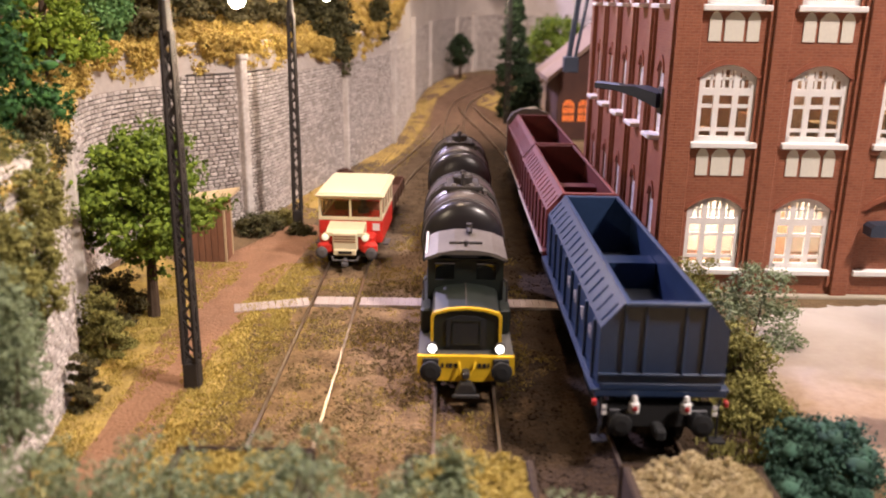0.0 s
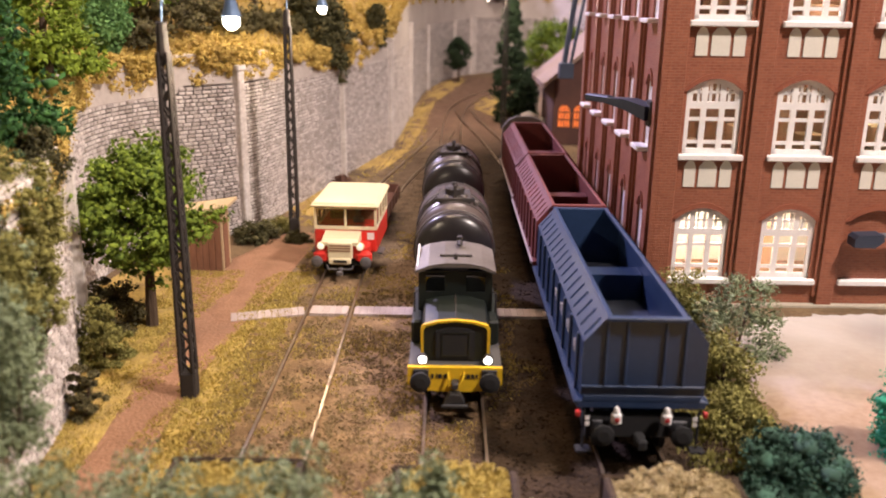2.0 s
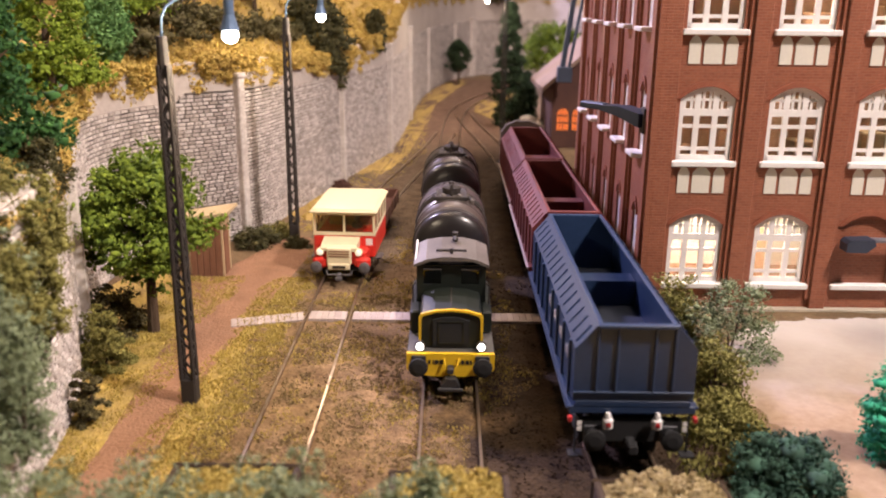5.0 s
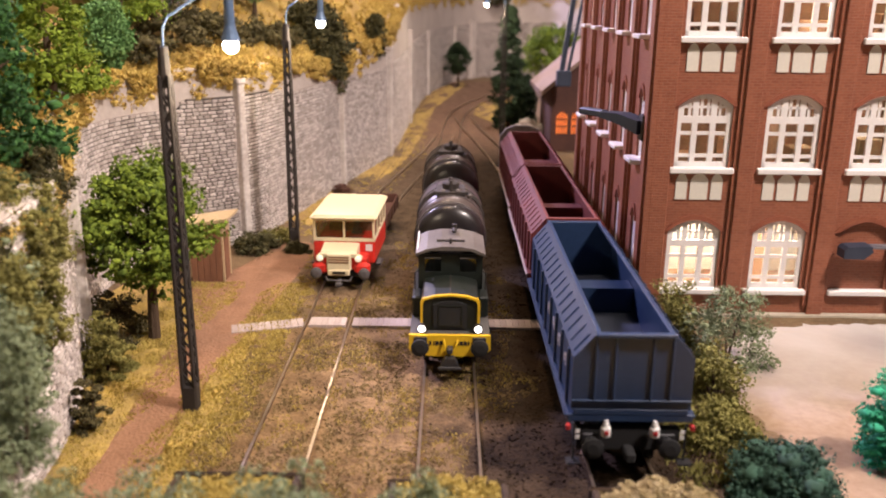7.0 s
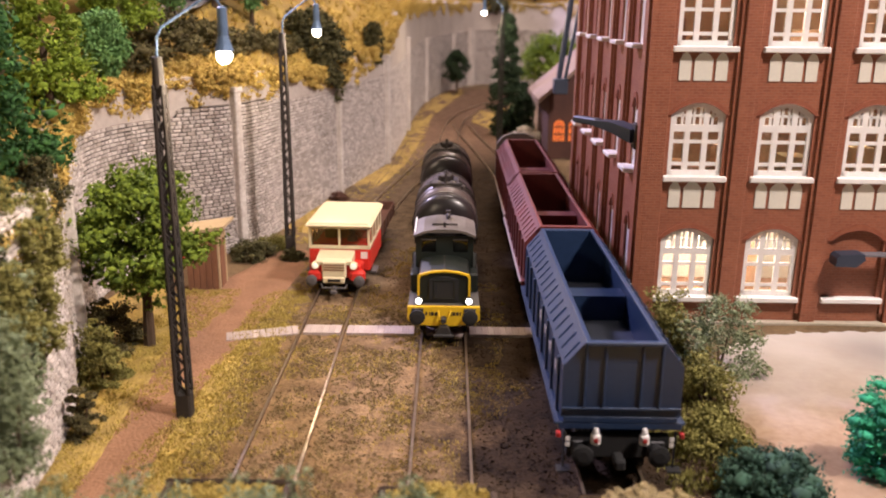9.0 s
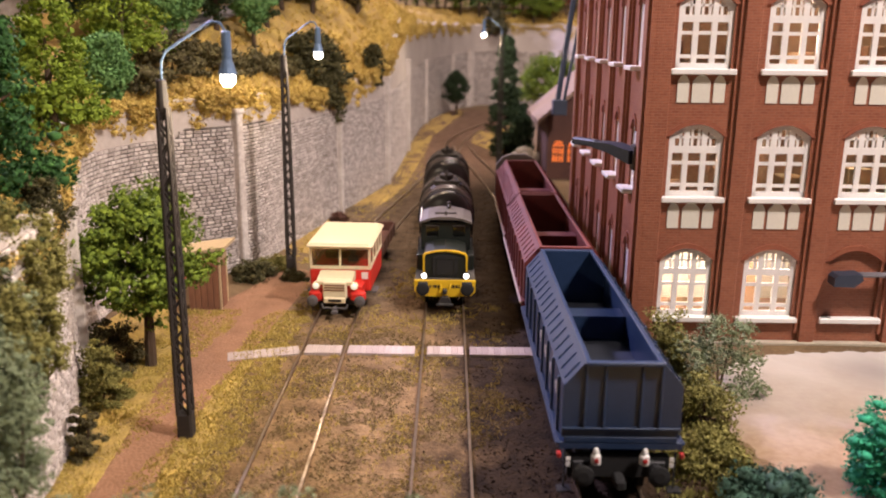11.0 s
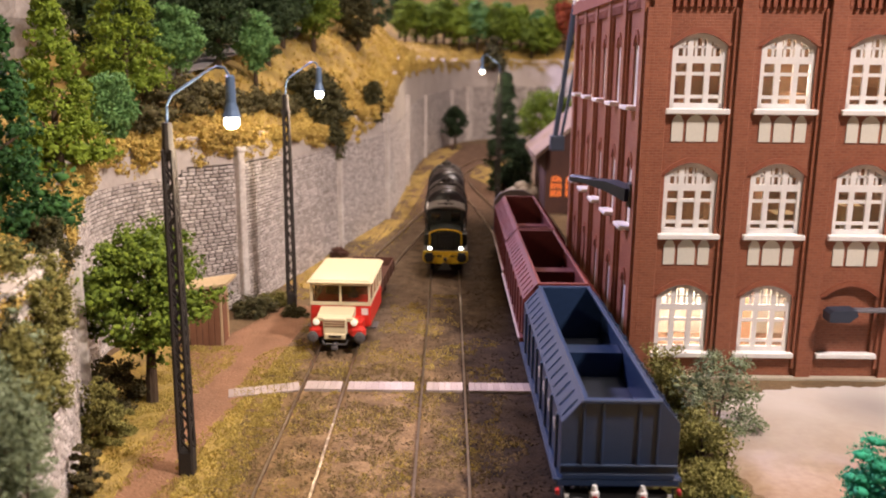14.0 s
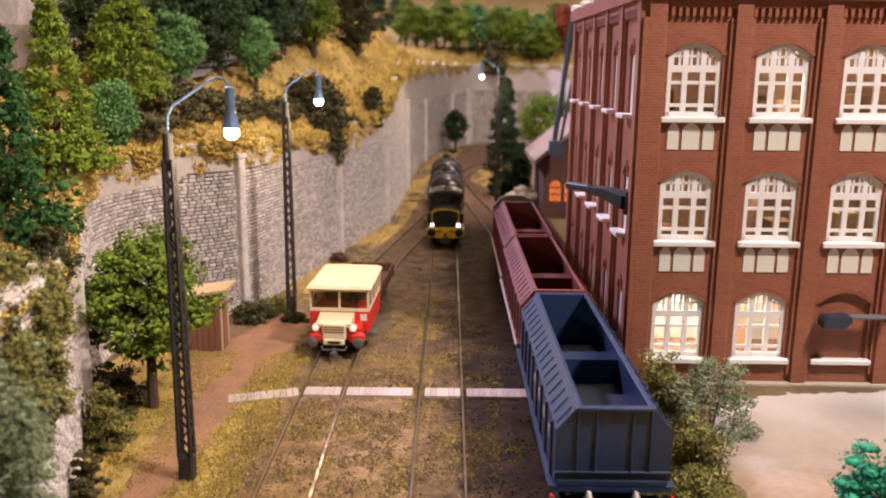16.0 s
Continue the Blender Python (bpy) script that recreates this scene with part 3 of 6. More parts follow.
def patch(name, label, category, outline, z, mat, step=0.16, rough=0.05, fringe=0.6, sides=0.3):
    """A thin uneven layer with a ragged edge inside an outline in plan."""
    loop = [Vector((p.x, p.y, 0)) for p in smooth_line([(x, y, 0) for x, y in outline + outline[:1]], step)][:-1]
    mid = sum(loop, Vector()) / len(loop)
    n, rings = len(loop), 14
    v = [(mid.x, mid.y, z)]
    for r in range(1, rings + 1):
        for k, p in enumerate(loop):
            q = mid + (p - mid) * (r / rings)
            if r == rings:
                q += (p - mid).normalized() * fringe * (noise.noise((p.x * 0.7, p.y * 0.7, 9.1)) + 0.6 * noise.noise((p.x * 2.6, p.y * 2.6, 2.1)) + 0.4 * noise.noise((p.x * 7, p.y * 7, 4.1))) * 2
            v.append((q.x, q.y, (z - sides) if r == rings else z + rough * (noise.noise((q.x, q.y, 3.3)) + 0.5 * noise.noise((q.x * 3, q.y * 3, 6.3)))))
    f = [(0, 1 + k, 1 + (k + 1) % n) for k in range(n)]
    for r in range(rings - 1):
        f += [(1 + r * n + k, 1 + r * n + n + k, 1 + r * n + n + (k + 1) % n, 1 + r * n + (k + 1) % n) for k in range(n)]
    return tagged(part(name, (v, f), mat, smooth=True), label, category, kind="structure")


bumpy_sheet("ground", "brown earth ground of the railway yard", "ground", -60, 60, -40, 130, 0.8, -0.195, "earth", 0.035)
patch("footpath", "reddish dirt footpath beside the tracks", "path", [(-8.6, -13.5), (-6.9, -13.2), (-7.1, -9), (-7.0, -5), (-6.7, -1), (-6.4, 2), (-6.0, 6), (-5.8, 10), (-7.4, 10.5), (-8.8, 6.5), (-10.2, 3.6), (-9.3, 0), (-9.0, -5), (-8.6, -9)], -0.10, "path", rough=0.03, fringe=0.7)
patch("yard", "pale beige sandy yard in front of the brick factory", "yard", [(7.9, -5), (9.0, -0.6), (13, 1.0), (22, 1.2), (34, -2), (34, -26), (12, -22), (8.6, -12)], -0.14, "yard", rough=0.03, sides=0.2)
patch("grass_bank", "yellow dry grass below the stone wall", "grass", [(-9.6, -12.5), (-8.3, -12.5), (-8.6, -6), (-8.9, -1), (-9.6, 2.6), (-12.2, 5.5), (-13.2, 2), (-11.6, -3), (-9.9, -8.5)], -0.11, "bank_turf", rough=0.08, fringe=0.9)
patch("grass_bank", "yellow dry grass between the footpath and the track", "grass", [(-7.2, -13.2), (-5.6, -13.2), (-5.7, -9), (-5.9, -4), (-6.1, -0.8), (-6.9, -0.9), (-7.1, -5), (-7.1, -9)], -0.125, "bank_turf", rough=0.05, fringe=0.6)
patch("grass_bank", "yellow dry grass along the foot of the wall", "grass", [(-8.8, 11), (-6.2, 12), (-4.9, 20), (-3.3, 28), (-2.6, 36), (-1.8, 50), (-1.2, 66), (0.5, 82), (3, 92), (0.5, 90), (-2.4, 75), (-3.5, 56), (-4.2, 34), (-6.4, 22)], -0.12, "turf", rough=0.1)
patch("grass_bank", "yellow grass island between far tracks", "grass", [(2.2, 56), (5.5, 48), (7, 60), (9, 74), (6, 72), (3.2, 64)], -0.1, "turf", rough=0.12)


def bed_sheet():
    """The sand and cinder that fill the tracks up to the rails' web."""
    xs = np.arange(-6.5, 8.3, 0.13)
    ys = np.concatenate([np.arange(-13.4, 12, 0.13), np.arange(12, 30, 0.25), np.arange(30, 92, 0.6)])
    v = [(x, y, -0.125 + 0.028 * noise.noise((x * 0.9, y * 0.9, 1.7)) + 0.026 * noise.noise((x * 2.7, y * 2.7, 4.2)) + 0.018 * noise.noise((x * 6.1, y * 6.1, 2.2)) - (0.12 if x in (xs[0], xs[-1]) else 0)) for y in ys for x in xs]
    n = len(xs)
    f = [(j * n + i, j * n + i + 1, j * n + n + i + 1, j * n + n + i) for j in range(len(ys) - 1) for i in range(n - 1)]
    tagged(part("track_bed", (v, f), "bed", smooth=True), "sandy track bed with dark cinder along the wagon siding", "ground", kind="structure")


bed_sheet()


# ---- tracks ----
def track(label, points):
    t = thing("railway_track", label, "track", group="tracks of the yard")
    line = smooth_line(points, 0.66)
    nrm = normals_of(line)
    head = [(-0.036, -0.03), (-0.036, 0.0), (0.036, 0.0), (0.036, -0.03)]
    web = [(-0.07, -0.17), (-0.07, -0.15), (-0.018, -0.13), (-0.03, -0.03), (0.03, -0.03), (0.018, -0.13), (0.07, -0.15), (0.07, -0.17)]
    for side in (-0.755, 0.755):
        rail = None
        for name, prof, mat in (("rail", web, "rust"), ("rail_head", head, "railhead")):
            v, f, m = [], [], len(prof)
            for p, n in zip(line, nrm):
                for a, z in prof:
                    q = p + n * (side + a)
                    v.append((q.x, q.y, p.z + z))
            for k in range(len(line) - 1):
                f += [(k * m + i, k * m + (i + 1) % m, k * m + m + (i + 1) % m, k * m + m + i) for i in range(m)]
            ob = part(name, (v, f), mat, rail or t, "worn shiny running surface" if name == "rail_head" else "")
            rail = ob
    tie = mesh_of("sleeper", *box(-1.25, 1.25, -0.13, 0.13, -0.36, -0.172, 0.02), M["sleeper"])
    for p, n in zip(line, nrm):
        ob = new("sleeper", tie)
        ob.parent = t
        ob.matrix_basis = place(p.x, p.y, p.z, 0, 0, math.degrees(math.atan2(-n.y, -n.x)))
    return line


LINES = [
    track("rusty track curving in from the far wall", [(0.12, -12.6, 0), (0.12, 10, 0), (0.12, 30, 0), (0.3, 46, 0), (1.6, 60, 0), (6, 74, 0), (14, 84, 0), (24, 88, 0)]),
    track("rusty siding track under the red railcar", [(-4.12, -12.2, 0), (-4.12, -4, 0), (-4.1, 4, 0), (-3.9, 11, 0), (-3.4, 19, 0), (-2.2, 27, 0), (-1.1, 34, 0), (-0.2, 42, 0)]),
    track("dark siding track under the hopper wagons", [(4.25, -12.8, 0), (4.25, 4, 0), (4.25, 20, 0), (4.0, 28, 0), (3.0, 38, 0), (1.9, 47, 0), (1.3, 54, 0)]),
]

# ballast: loose stones along the tracks
rng = np.random.default_rng(5)
def ballast(label, mat, seed, spots):
    r = np.random.default_rng(seed)
    v, f = lumps(r, spots, r.uniform(0.018, 0.046, len(spots)), 0.75, 0.4)
    tagged(new("ballast", mesh_np("ballast", v, f, M[mat])), label, "ballast", kind="stuff")


spots = []
for k in range(30000):
    y = -12.8 + 42 * rng.uniform(0, 1) ** 1.8
    spots.append((rng.uniform(-6.4, 7.6), y, -0.125 + rng.uniform(-0.035, 0.012)))
ballast("tan and dark crushed stone ballast between the rails", "bed_stone", 51, spots)



def tufts(name, label, spots, size, mat, seed, blades=5):
    """Short tufts of fibre, standing up."""
    r = np.random.default_rng(seed)
    n = len(spots) * blades
    p = np.repeat(np.asarray(spots, dtype=float), blades, axis=0) + np.concatenate([r.uniform(-0.12, 0.12, (n, 2)), np.zeros((n, 1))], axis=1)
    a = r.uniform(0, 2 * np.pi, n)
    w = np.stack([np.cos(a), np.sin(a), np.zeros(n)], axis=1) * (size * 0.35)
    tip = p + np.concatenate([r.uniform(-0.6, 0.6, (n, 2)) * size, (size * r.uniform(0.5, 1.3, n))[:, None]], axis=1)
    v = np.stack([p - w, p + w, tip], axis=1).reshape(-1, 3)
    return tagged(new(name, mesh_np(name, v, np.arange(3 * n).reshape(-1, 3), M[mat])), label, "grass", kind="stuff")


def spots_in(seed, n, x0, x1, y0, y1, z, keep=lambda x, y: True):
    r = np.random.default_rng(seed)
    return [(x, y, z) for x, y in zip(r.uniform(x0, x1, n), r.uniform(y0, y1, n)) if keep(x, y)]


yellow_spots = spots_in(11, 7000, -10.5, -5.4, -12.8, 4, -0.13, lambda x, y: x > -10.2 - 0.25 * max(0, y + 8) and noise.noise((x * 0.45, y * 0.3, 5.5)) + 0.55 * min(1.0, abs(x + 7.8)) > 0.30)
yellow_spots += spots_in(12, 2600, -7.6, -1.2, 11, 60, -0.15, lambda x, y: -9.3 + 0.215 * (y - 10) + 0.3 < x < -6.0 + 0.15 * (y - 10) + 0.9 if y < 34 else x < -1.8)
tufts("dry_grass", "short yellow dry grass fibre", yellow_spots, 0.085, "dry_grass", 21, 7)
tufts("dry_grass", "sparse brown weeds among the ballast", spots_in(13, 11000, -6.2, 3.4, -12.6, 12, -0.14, lambda x, y: x + 3 * noise.noise((x * 0.3, y * 0.3, 9)) < 0.9 and noise.noise((x * 0.5, y * 0.5, 2)) + 0.5 * noise.noise((x * 2.0, y * 2.0, 5)) > 0.02), 0.075, "dry_grass", 22, 5)
tufts("dry_grass", "dark low weeds along the right siding", spots_in(14, 1500, 5.6, 8.4, -12.5, 1, -0.24), 0.24, "olive", 23)

rc = np.random.default_rng(77)
clumps = [(x, y, z + 0.01) for x, y, z in spots_in(78, 16000, -6.3, 3.2, -12.8, 6, -0.125, lambda x, y: x + 3 * noise.noise((x * 0.3, y * 0.3, 9)) < 0.9 and y + 4 * noise.noise((x * 0.3, y * 0.3, 4)) < 1.5 and noise.noise((x * 0.45, y * 0.45, 7)) + 0.6 * noise.noise((x * 1.7, y * 1.7, 3)) > -0.12 and min(abs(x - q) for q in (-4.875, -3.365, -0.635, 0.875)) > 0.12 and abs(y + 0.28) > 0.5)]
tagged(new("dry_grass", crown_mesh("dry_grass", rc, clumps, rc.uniform(0.03, 0.075, len(clumps)), "weed", 4, 0.03, 0.5)), "matted brown weeds over the track bed", "grass", kind="stuff")

# plank crossing: boards laid side by side between and beside the rails
crossing = thing("plank_crossing", "pale grey weathered plank crossing over the tracks", "crossing")
board = mesh_of("plank", *box(-0.105, 0.105, -0.38, 0.38, -0.2, -0.02, 0.008), M["plank"])
x = -7.25
while x < 5.7:
    if min(abs(x - r) for r in (-4.875, -3.365, -0.635, 0.875, 3.495, 5.005)) > 0.17:
        ob = new("plank", board)
        ob.parent = crossing
        ob.matrix_basis = place(x, -0.28 if x > -5 else -0.28 + (x + 5) * 0.32, -0.01 if x > -5 else -0.05, 0, 0, 0 if x > -5 else 14)
    x += 0.215


def buffer_stop(at, w, label, seed, fill_mat="dry_grass", heap=0.35):
    t = thing("buffer_stop", label, "buffer stop", at, "earth buffer stops at the track ends")
    for x in (-w / 2, w / 2):
        part("side_board", box(x - 0.08, x + 0.08, -2.4, 0.0, -0.3, 1.27, 0.04), "cinder", t)
    part("front_board", box(-w / 2 - 0.12, w / 2 + 0.12, 0.0, 0.13, -0.3, 1.27, 0.04), "cinder", t)
    r = np.random.default_rng(seed)
    c = np.stack([r.uniform(-w / 2 + 0.02, w / 2 - 0.02, 1500), r.uniform(-2.4, 0.02, 1500), r.uniform(0.95, 1.2, 1500)], axis=1)
    c[:, 2] += heap * np.clip(1 - (2 * c[:, 0] / w) ** 2, 0, 1) * r.uniform(0.3, 1.0, 1500)
    fill = new("earth_fill", crown_mesh("earth_fill", r, c, r.uniform(0.04, 0.09, 1500), fill_mat, 16, 0.026, 0.4))
    fill.parent = t
    part("core", box(-w / 2 + 0.1, w / 2 - 0.1, -2.4, 0.0, -0.3, 1.1), "turf", t)


buffer_stop((-4.3, -12.35, 0), 2.5, "dark timber buffer stop filled with yellow turf", 31, heap=0.1)
buffer_stop((0.1, -12.55, 0), 2.3, "low timber buffer stop heaped with dry turf", 32)
buffer_stop((4.35, -12.75, 0), 2.5, "timber buffer stop heaped with pale straw turf", 33, "pale_straw", 0.45)

# ---- retaining wall ----
WALL = smooth_line([(-8.7, -18, 0), (-9.75, -8.5, 0), (-11.9, -2, 0), (-13.3, 3.0, 0), (-12.4, 7.0, 0), (-9.35, 10.2, 0), (-7.9, 16, 0), (-6.55, 22.5, 0), (-4.35, 33, 0), (-3.75, 45, 0), (-3.55, 57, 0), (-2.5, 75, 0), (0.6, 91, 0), (5, 99, 0), (12, 101, 0), (22, 97, 0)], 0.5)
WN = normals_of(WALL)


def stone_top(p):
    return 6.2 + (0.4 if 8 < p.y < 14 else 0) + 0.02 * max(0, p.y - 30)


def wall_top(p):
    base = 6.3 + 1.6 * min(1, max(0, (p.y + 4) / 8)) - 0.7 * min(1, max(0, (p.y - 12) / 8)) + 4.3 * min(1, max(0, (p.y - 24) / 24))
    return base + 0.35 * noise.noise((p.y * 0.35, p.x * 0.35, 2.0)) + 0.25 * noise.noise((p.y * 1.3, 0.3, 5.0))


v, f = [], []
for p, n in zip(WALL, WN):
    for o, z in ((0.06, -0.5), (0.06, stone_top(p)), (0.02, stone_top(p) + 0.04), (0.1, wall_top(p)), (0.9, wall_top(p) + 0.05), (0.9, -0.5)):
        q = p + n * o
        v.append((q.x, q.y, z))
for k in range(len(WALL) - 1):
    f += [(k * 6 + i, k * 6 + i + 1, k * 6 + 6 + i + 1, k * 6 + 6 + i) for i in range(5)]
retaining = part("wall_retaining", (v, f), "plaster")
tagged(retaining, "grey coursed stone retaining wall with plastered top", "wall", kind="structure")
backing = []
bf = []
for p, n in zip(WALL, WN):
    for o, z in ((0.0, -0.5), (0.0, stone_top(p))):
        q = p + n * o
        backing.append((q.x, q.y, z))
bf = [(2 * k, 2 * k + 1, 2 * k + 3, 2 * k + 2) for k in range(len(WALL) - 1)]
part("mortar", (backing, bf), "joint", retaining, "dark recessed joints")

# stones in courses
rng_s = random.Random(4)
cum = [0.0]
for a, b in zip(WALL, WALL[1:]):
    cum.append(cum[-1] + (b - a).length)


def wall_at(s):
    i = min(len(WALL) - 2, int(s / 0.5))
    t = (s - cum[i]) / (cum[i + 1] - cum[i])
    return WALL[i].lerp(WALL[i + 1], t), WN[i].lerp(WN[i + 1], t).normalized()


near_stones, far_v, far_f = 0, [], []
course, z = 0.165, -0.2
stone_shapes = []
for k in range(6):
    r = random.Random(60 + k)
    e = r.uniform(0.02, 0.04)
    w, h, d = 0.20, 0.066, r.uniform(0.05, 0.09)
    stone_shapes.append(mesh_of("stone", [(x, y, zz) for y, i in ((0.02, 0), (-d * 0.5, 0), (-d, e)) for x, zz in ((-w + i, -h + i * 0.6), (w - i, -h + i * 0.6), (w - i, h - i * 0.6), (-w + i, h - i * 0.6))],
                                [(0, 4, 5, 1), (1, 5, 6, 2), (2, 6, 7, 3), (3, 7, 4, 0), (4, 8, 9, 5), (5, 9, 10, 6), (6, 10, 11, 7), (7, 11, 8, 4), (8, 11, 10, 9)], M["stone_piece"]))
S0, S1 = 33.0, 41.0
row = 0
while z < 7.6:
    s = rng_s.uniform(0, 0.5)
    while s < cum[-1] - 1:
        wide = rng_s.uniform(0.24, 0.44) * (1.0 if s < 70 else 1.7)
        p, n = wall_at(s + wide / 2)
        zc = z + course / 2
        if zc < stone_top(p) + 0.03:
            t = Vector((n.y, -n.x, 0))
            if S0 < s < S1 and near_stones < 300 and z > 1.4:
                ob = new("stone", stone_shapes[rng_s.randrange(6)])
                ob.parent = retaining
                ob.matrix_basis = place(p.x, p.y, zc, rng_s.uniform(-2, 2), rng_s.uniform(-1.5, 1.5), math.degrees(math.atan2(t.y, t.x)) + rng_s.uniform(-2, 2)) @ Matrix.Diagonal((wide / 0.44, 1, 1, 1))
                near_stones += 1
            else:
                w, h, d, e = wide / 2 - 0.02, course / 2 - 0.016 + rng_s.uniform(-0.01, 0.006), rng_s.uniform(0.04, 0.09), rng_s.uniform(0.02, 0.04)
                b = len(far_v)
                for o, i in ((0.02, 0), (-d * 0.5, 0), (-d, e)):
                    for a, c in ((-w + i, -h + i * 0.6), (w - i, -h + i * 0.6), (w - i, h - i * 0.6), (-w + i, h - i * 0.6)):
                        q = p + n * o + t * a
                        far_v.append((q.x, q.y, zc + c))
                far_f += [tuple(b + i for i in q) for q in ((0, 1, 5, 4), (1, 2, 6, 5), (2, 3, 7, 6), (3, 0, 4, 7), (4, 5, 9, 8), (5, 6, 10, 9), (6, 7, 11, 10), (7, 4, 8, 11), (8, 9, 10, 11))]
        s += wide
    z += course
    row += 1
rest = part("stonework", (far_v, far_f), "stone", retaining)
rest["kind"] = "stuff"


def pier(s, w, top, deep=0.35):
    p, n = wall_at(s)
    a = math.degrees(math.atan2(n.y, n.x)) - 90
    ob = part("pier", join(box(-w / 2, w / 2, -deep, 0.4, -0.4, top, 0.05), box(-w / 2 - 0.06, w / 2 + 0.06, -deep - 0.06, 0.4, top - 0.25, top, 0.04)), "pier", retaining, "pale plaster pier", at=(p.x, p.y, 0, 0, 0, a))
    return ob


def s_of(x, y):
    return min(range(len(WALL)), key=lambda i: (WALL[i] - Vector((x, y, 0))).length) * 0.5


for x, y, w, top in ((-11.4, -3.2, 0.4, 6.3), (-9.35, 10.2, 0.4, 7.4), (-6.55, 22.5, 0.3, 6.2), (-4.3, 33, 0.7, 7.6), (-3.6, 50, 0.5, 8.2), (-2.6, 74, 0.8, 7.3), (0.6, 91, 0.6, 7.4), (3.3, 97, 1.2, 8.0), (9, 101, 1.2, 8.2), (16, 100, 1.0, 8.0)):
    pier(s_of(x, y), w, top)

# ---- hill above the wall ----
OFF = [(0.55, -0.12), (1.1, 0.35), (2.2, 0.9), (3.6, 1.5), (5.2, 2.0), (7.5, 2.15), (11, 2.3), (18, 2.5), (30, 3.5), (46, 5.0)]


def steep(p, o):
    """How much steeper the hillside is than its usual section."""
    up = min(1, max(0, (p.y - 13) / 10)) * (1 - min(1, max(0, (p.y - 58) / 14)))
    far = min(1, max(0, (p.y - 70) / 15)) * min(1, max(0, (o - 8) / 12))
    return 1 + 1.2 * up + 1.6 * far


def hill_z(p, o):
    for (a, za), (b, zb) in zip(OFF, OFF[1:]):
        if o <= b:
            return wall_top(p) + (za + (zb - za) * (o - a) / (b - a)) * (steep(p, o) if o > 0.6 else 1)
    return wall_top(p) + OFF[-1][1]


v, f = [], []
m = len(OFF)
for i, p in enumerate(WALL):
    soft = sum((WN[j] for j in range(max(0, i - 14), min(len(WN), i + 15))), Vector()).normalized()
    for o, dz in OFF:
        q = p + (WN[i] if o < 2 else soft) * o
        zz = wall_top(p) + dz * (steep(p, o) if o > 0.6 else 1) + (0.3 if o > 1 else 0.05) * noise.noise((q.x * 0.5, q.y * 0.5, 7.0))
        v.append((q.x, q.y, zz))
for k in range(len(WALL) - 1):
    f += [(k * m + i, k * m + m + i, k * m + m + i + 1, k * m + i + 1) for i in range(m - 1)]
tagged(part("hill", (v, f), "turf", smooth=True), "yellow grass hillside above the stone wall", "hillside", kind="structure")


def on_hill(x, y):
    """Height of the hillside above a place in plan."""
    i = min(range(len(WALL)), key=lambda j: (WALL[j] - Vector((x, y, 0))).length)
    return hill_z(WALL[i], (WALL[i] - Vector((x, y, 0))).length)


# turf fringe hanging over the wall top, and tufts on the slope
r = np.random.default_rng(41)
cs, rs = [], []
for k in range(8000):
    s = r.uniform(0, cum[-1] - 1)
    p, n = wall_at(s)
    if noise.noise((s * 0.18, 1.0, 3.0)) < -0.28:
        continue
    o = abs(r.normal(0, 0.9)) + 0.0
    hang = max(0, 0.95 + 1.7 * noise.noise((s * 0.5, 2.0, 8.0))) if o < 0.45 else 0
    q = p + n * o
    cs.append((q.x, q.y, (hill_z(p, max(0.55, o)) - r.uniform(0, 1) * hang)))
    rs.append(r.uniform(0.14, 0.34))
for k in range(6500):
    s = 14 + 66 * r.uniform(0, 1)
    p, n = wall_at(s)
    hang = 0.35 + 1.9 * noise.noise((s * 0.42, 2.0, 8.0)) + 0.5 * noise.noise((s * 1.6, 5.0, 1.0))
    if hang < 0.1:
        continue
    q = p + n * r.uniform(-0.22, 0.25)
    cs.append((q.x, q.y, wall_top(p) + 0.2 - r.uniform(0, 1) ** 1.4 * (hang + 0.2)))
    rs.append(r.uniform(0.1, 0.2))
tagged(new("turf_fringe", crown_mesh("turf_fringe", r, cs, rs, "straw", 17, 0.07)), "ragged yellow turf along the top of the wall", "grass", kind="stuff")

slope_spots = []
for k in range(5000):
    s = r.uniform(0, cum[-1] - 1)
    p, n = wall_at(s)
    o = 0.6 + 9 * r.uniform(0, 1) ** 1.5
    q = p + n * o
    slope_spots.append((q.x, q.y, hill_z(p, o) - 0.08))
tufts("dry_grass", "rough yellow grass on the hillside", slope_spots, 0.3, "straw", 24)

# grey lane that runs along the hillside between the trees
v, f = [], []
lane = [wall_at(34 + 0.6 * k) for k in range(34)]
for p, n in lane:
    for o in (5.4, 7.8):
        q = p + n * o
        v.append((q.x, q.y, hill_z(p, 6.4) + 0.22))
f = [(2 * k, 2 * k + 2, 2 * k + 3, 2 * k + 1) for k in range(len(lane) - 1)]
tagged(part("road", (v, f), "lane"), "grey lane along the wooded hillside", "road", kind="structure")

# rock face behind the trees
v, f = [], []
pts = smooth_line([(-24, -14, 0), (-25, 4, 0), (-23, 22, 0), (-24, 40, 0)], 1.2)
for p in pts:
    for k in range(14):
        zz = 7 + k * 1.6
        d = 1.6 * noise.noise((p.y * 0.25, zz * 0.25, 1.0)) + 0.7 * noise.noise((p.y * 0.8, zz * 0.9, 4.0))
        v.append((p.x + d + k * -0.25, p.y, zz))
for k in range(len(pts) - 1):
    f += [(k * 14 + i, k * 14 + 14 + i, k * 14 + 15 + i, k * 14 + i + 1) for i in range(13)]
tagged(part("rock_face", (v, f), "rock"), "pale grey plaster rock face behind the trees", "rock", kind="structure")

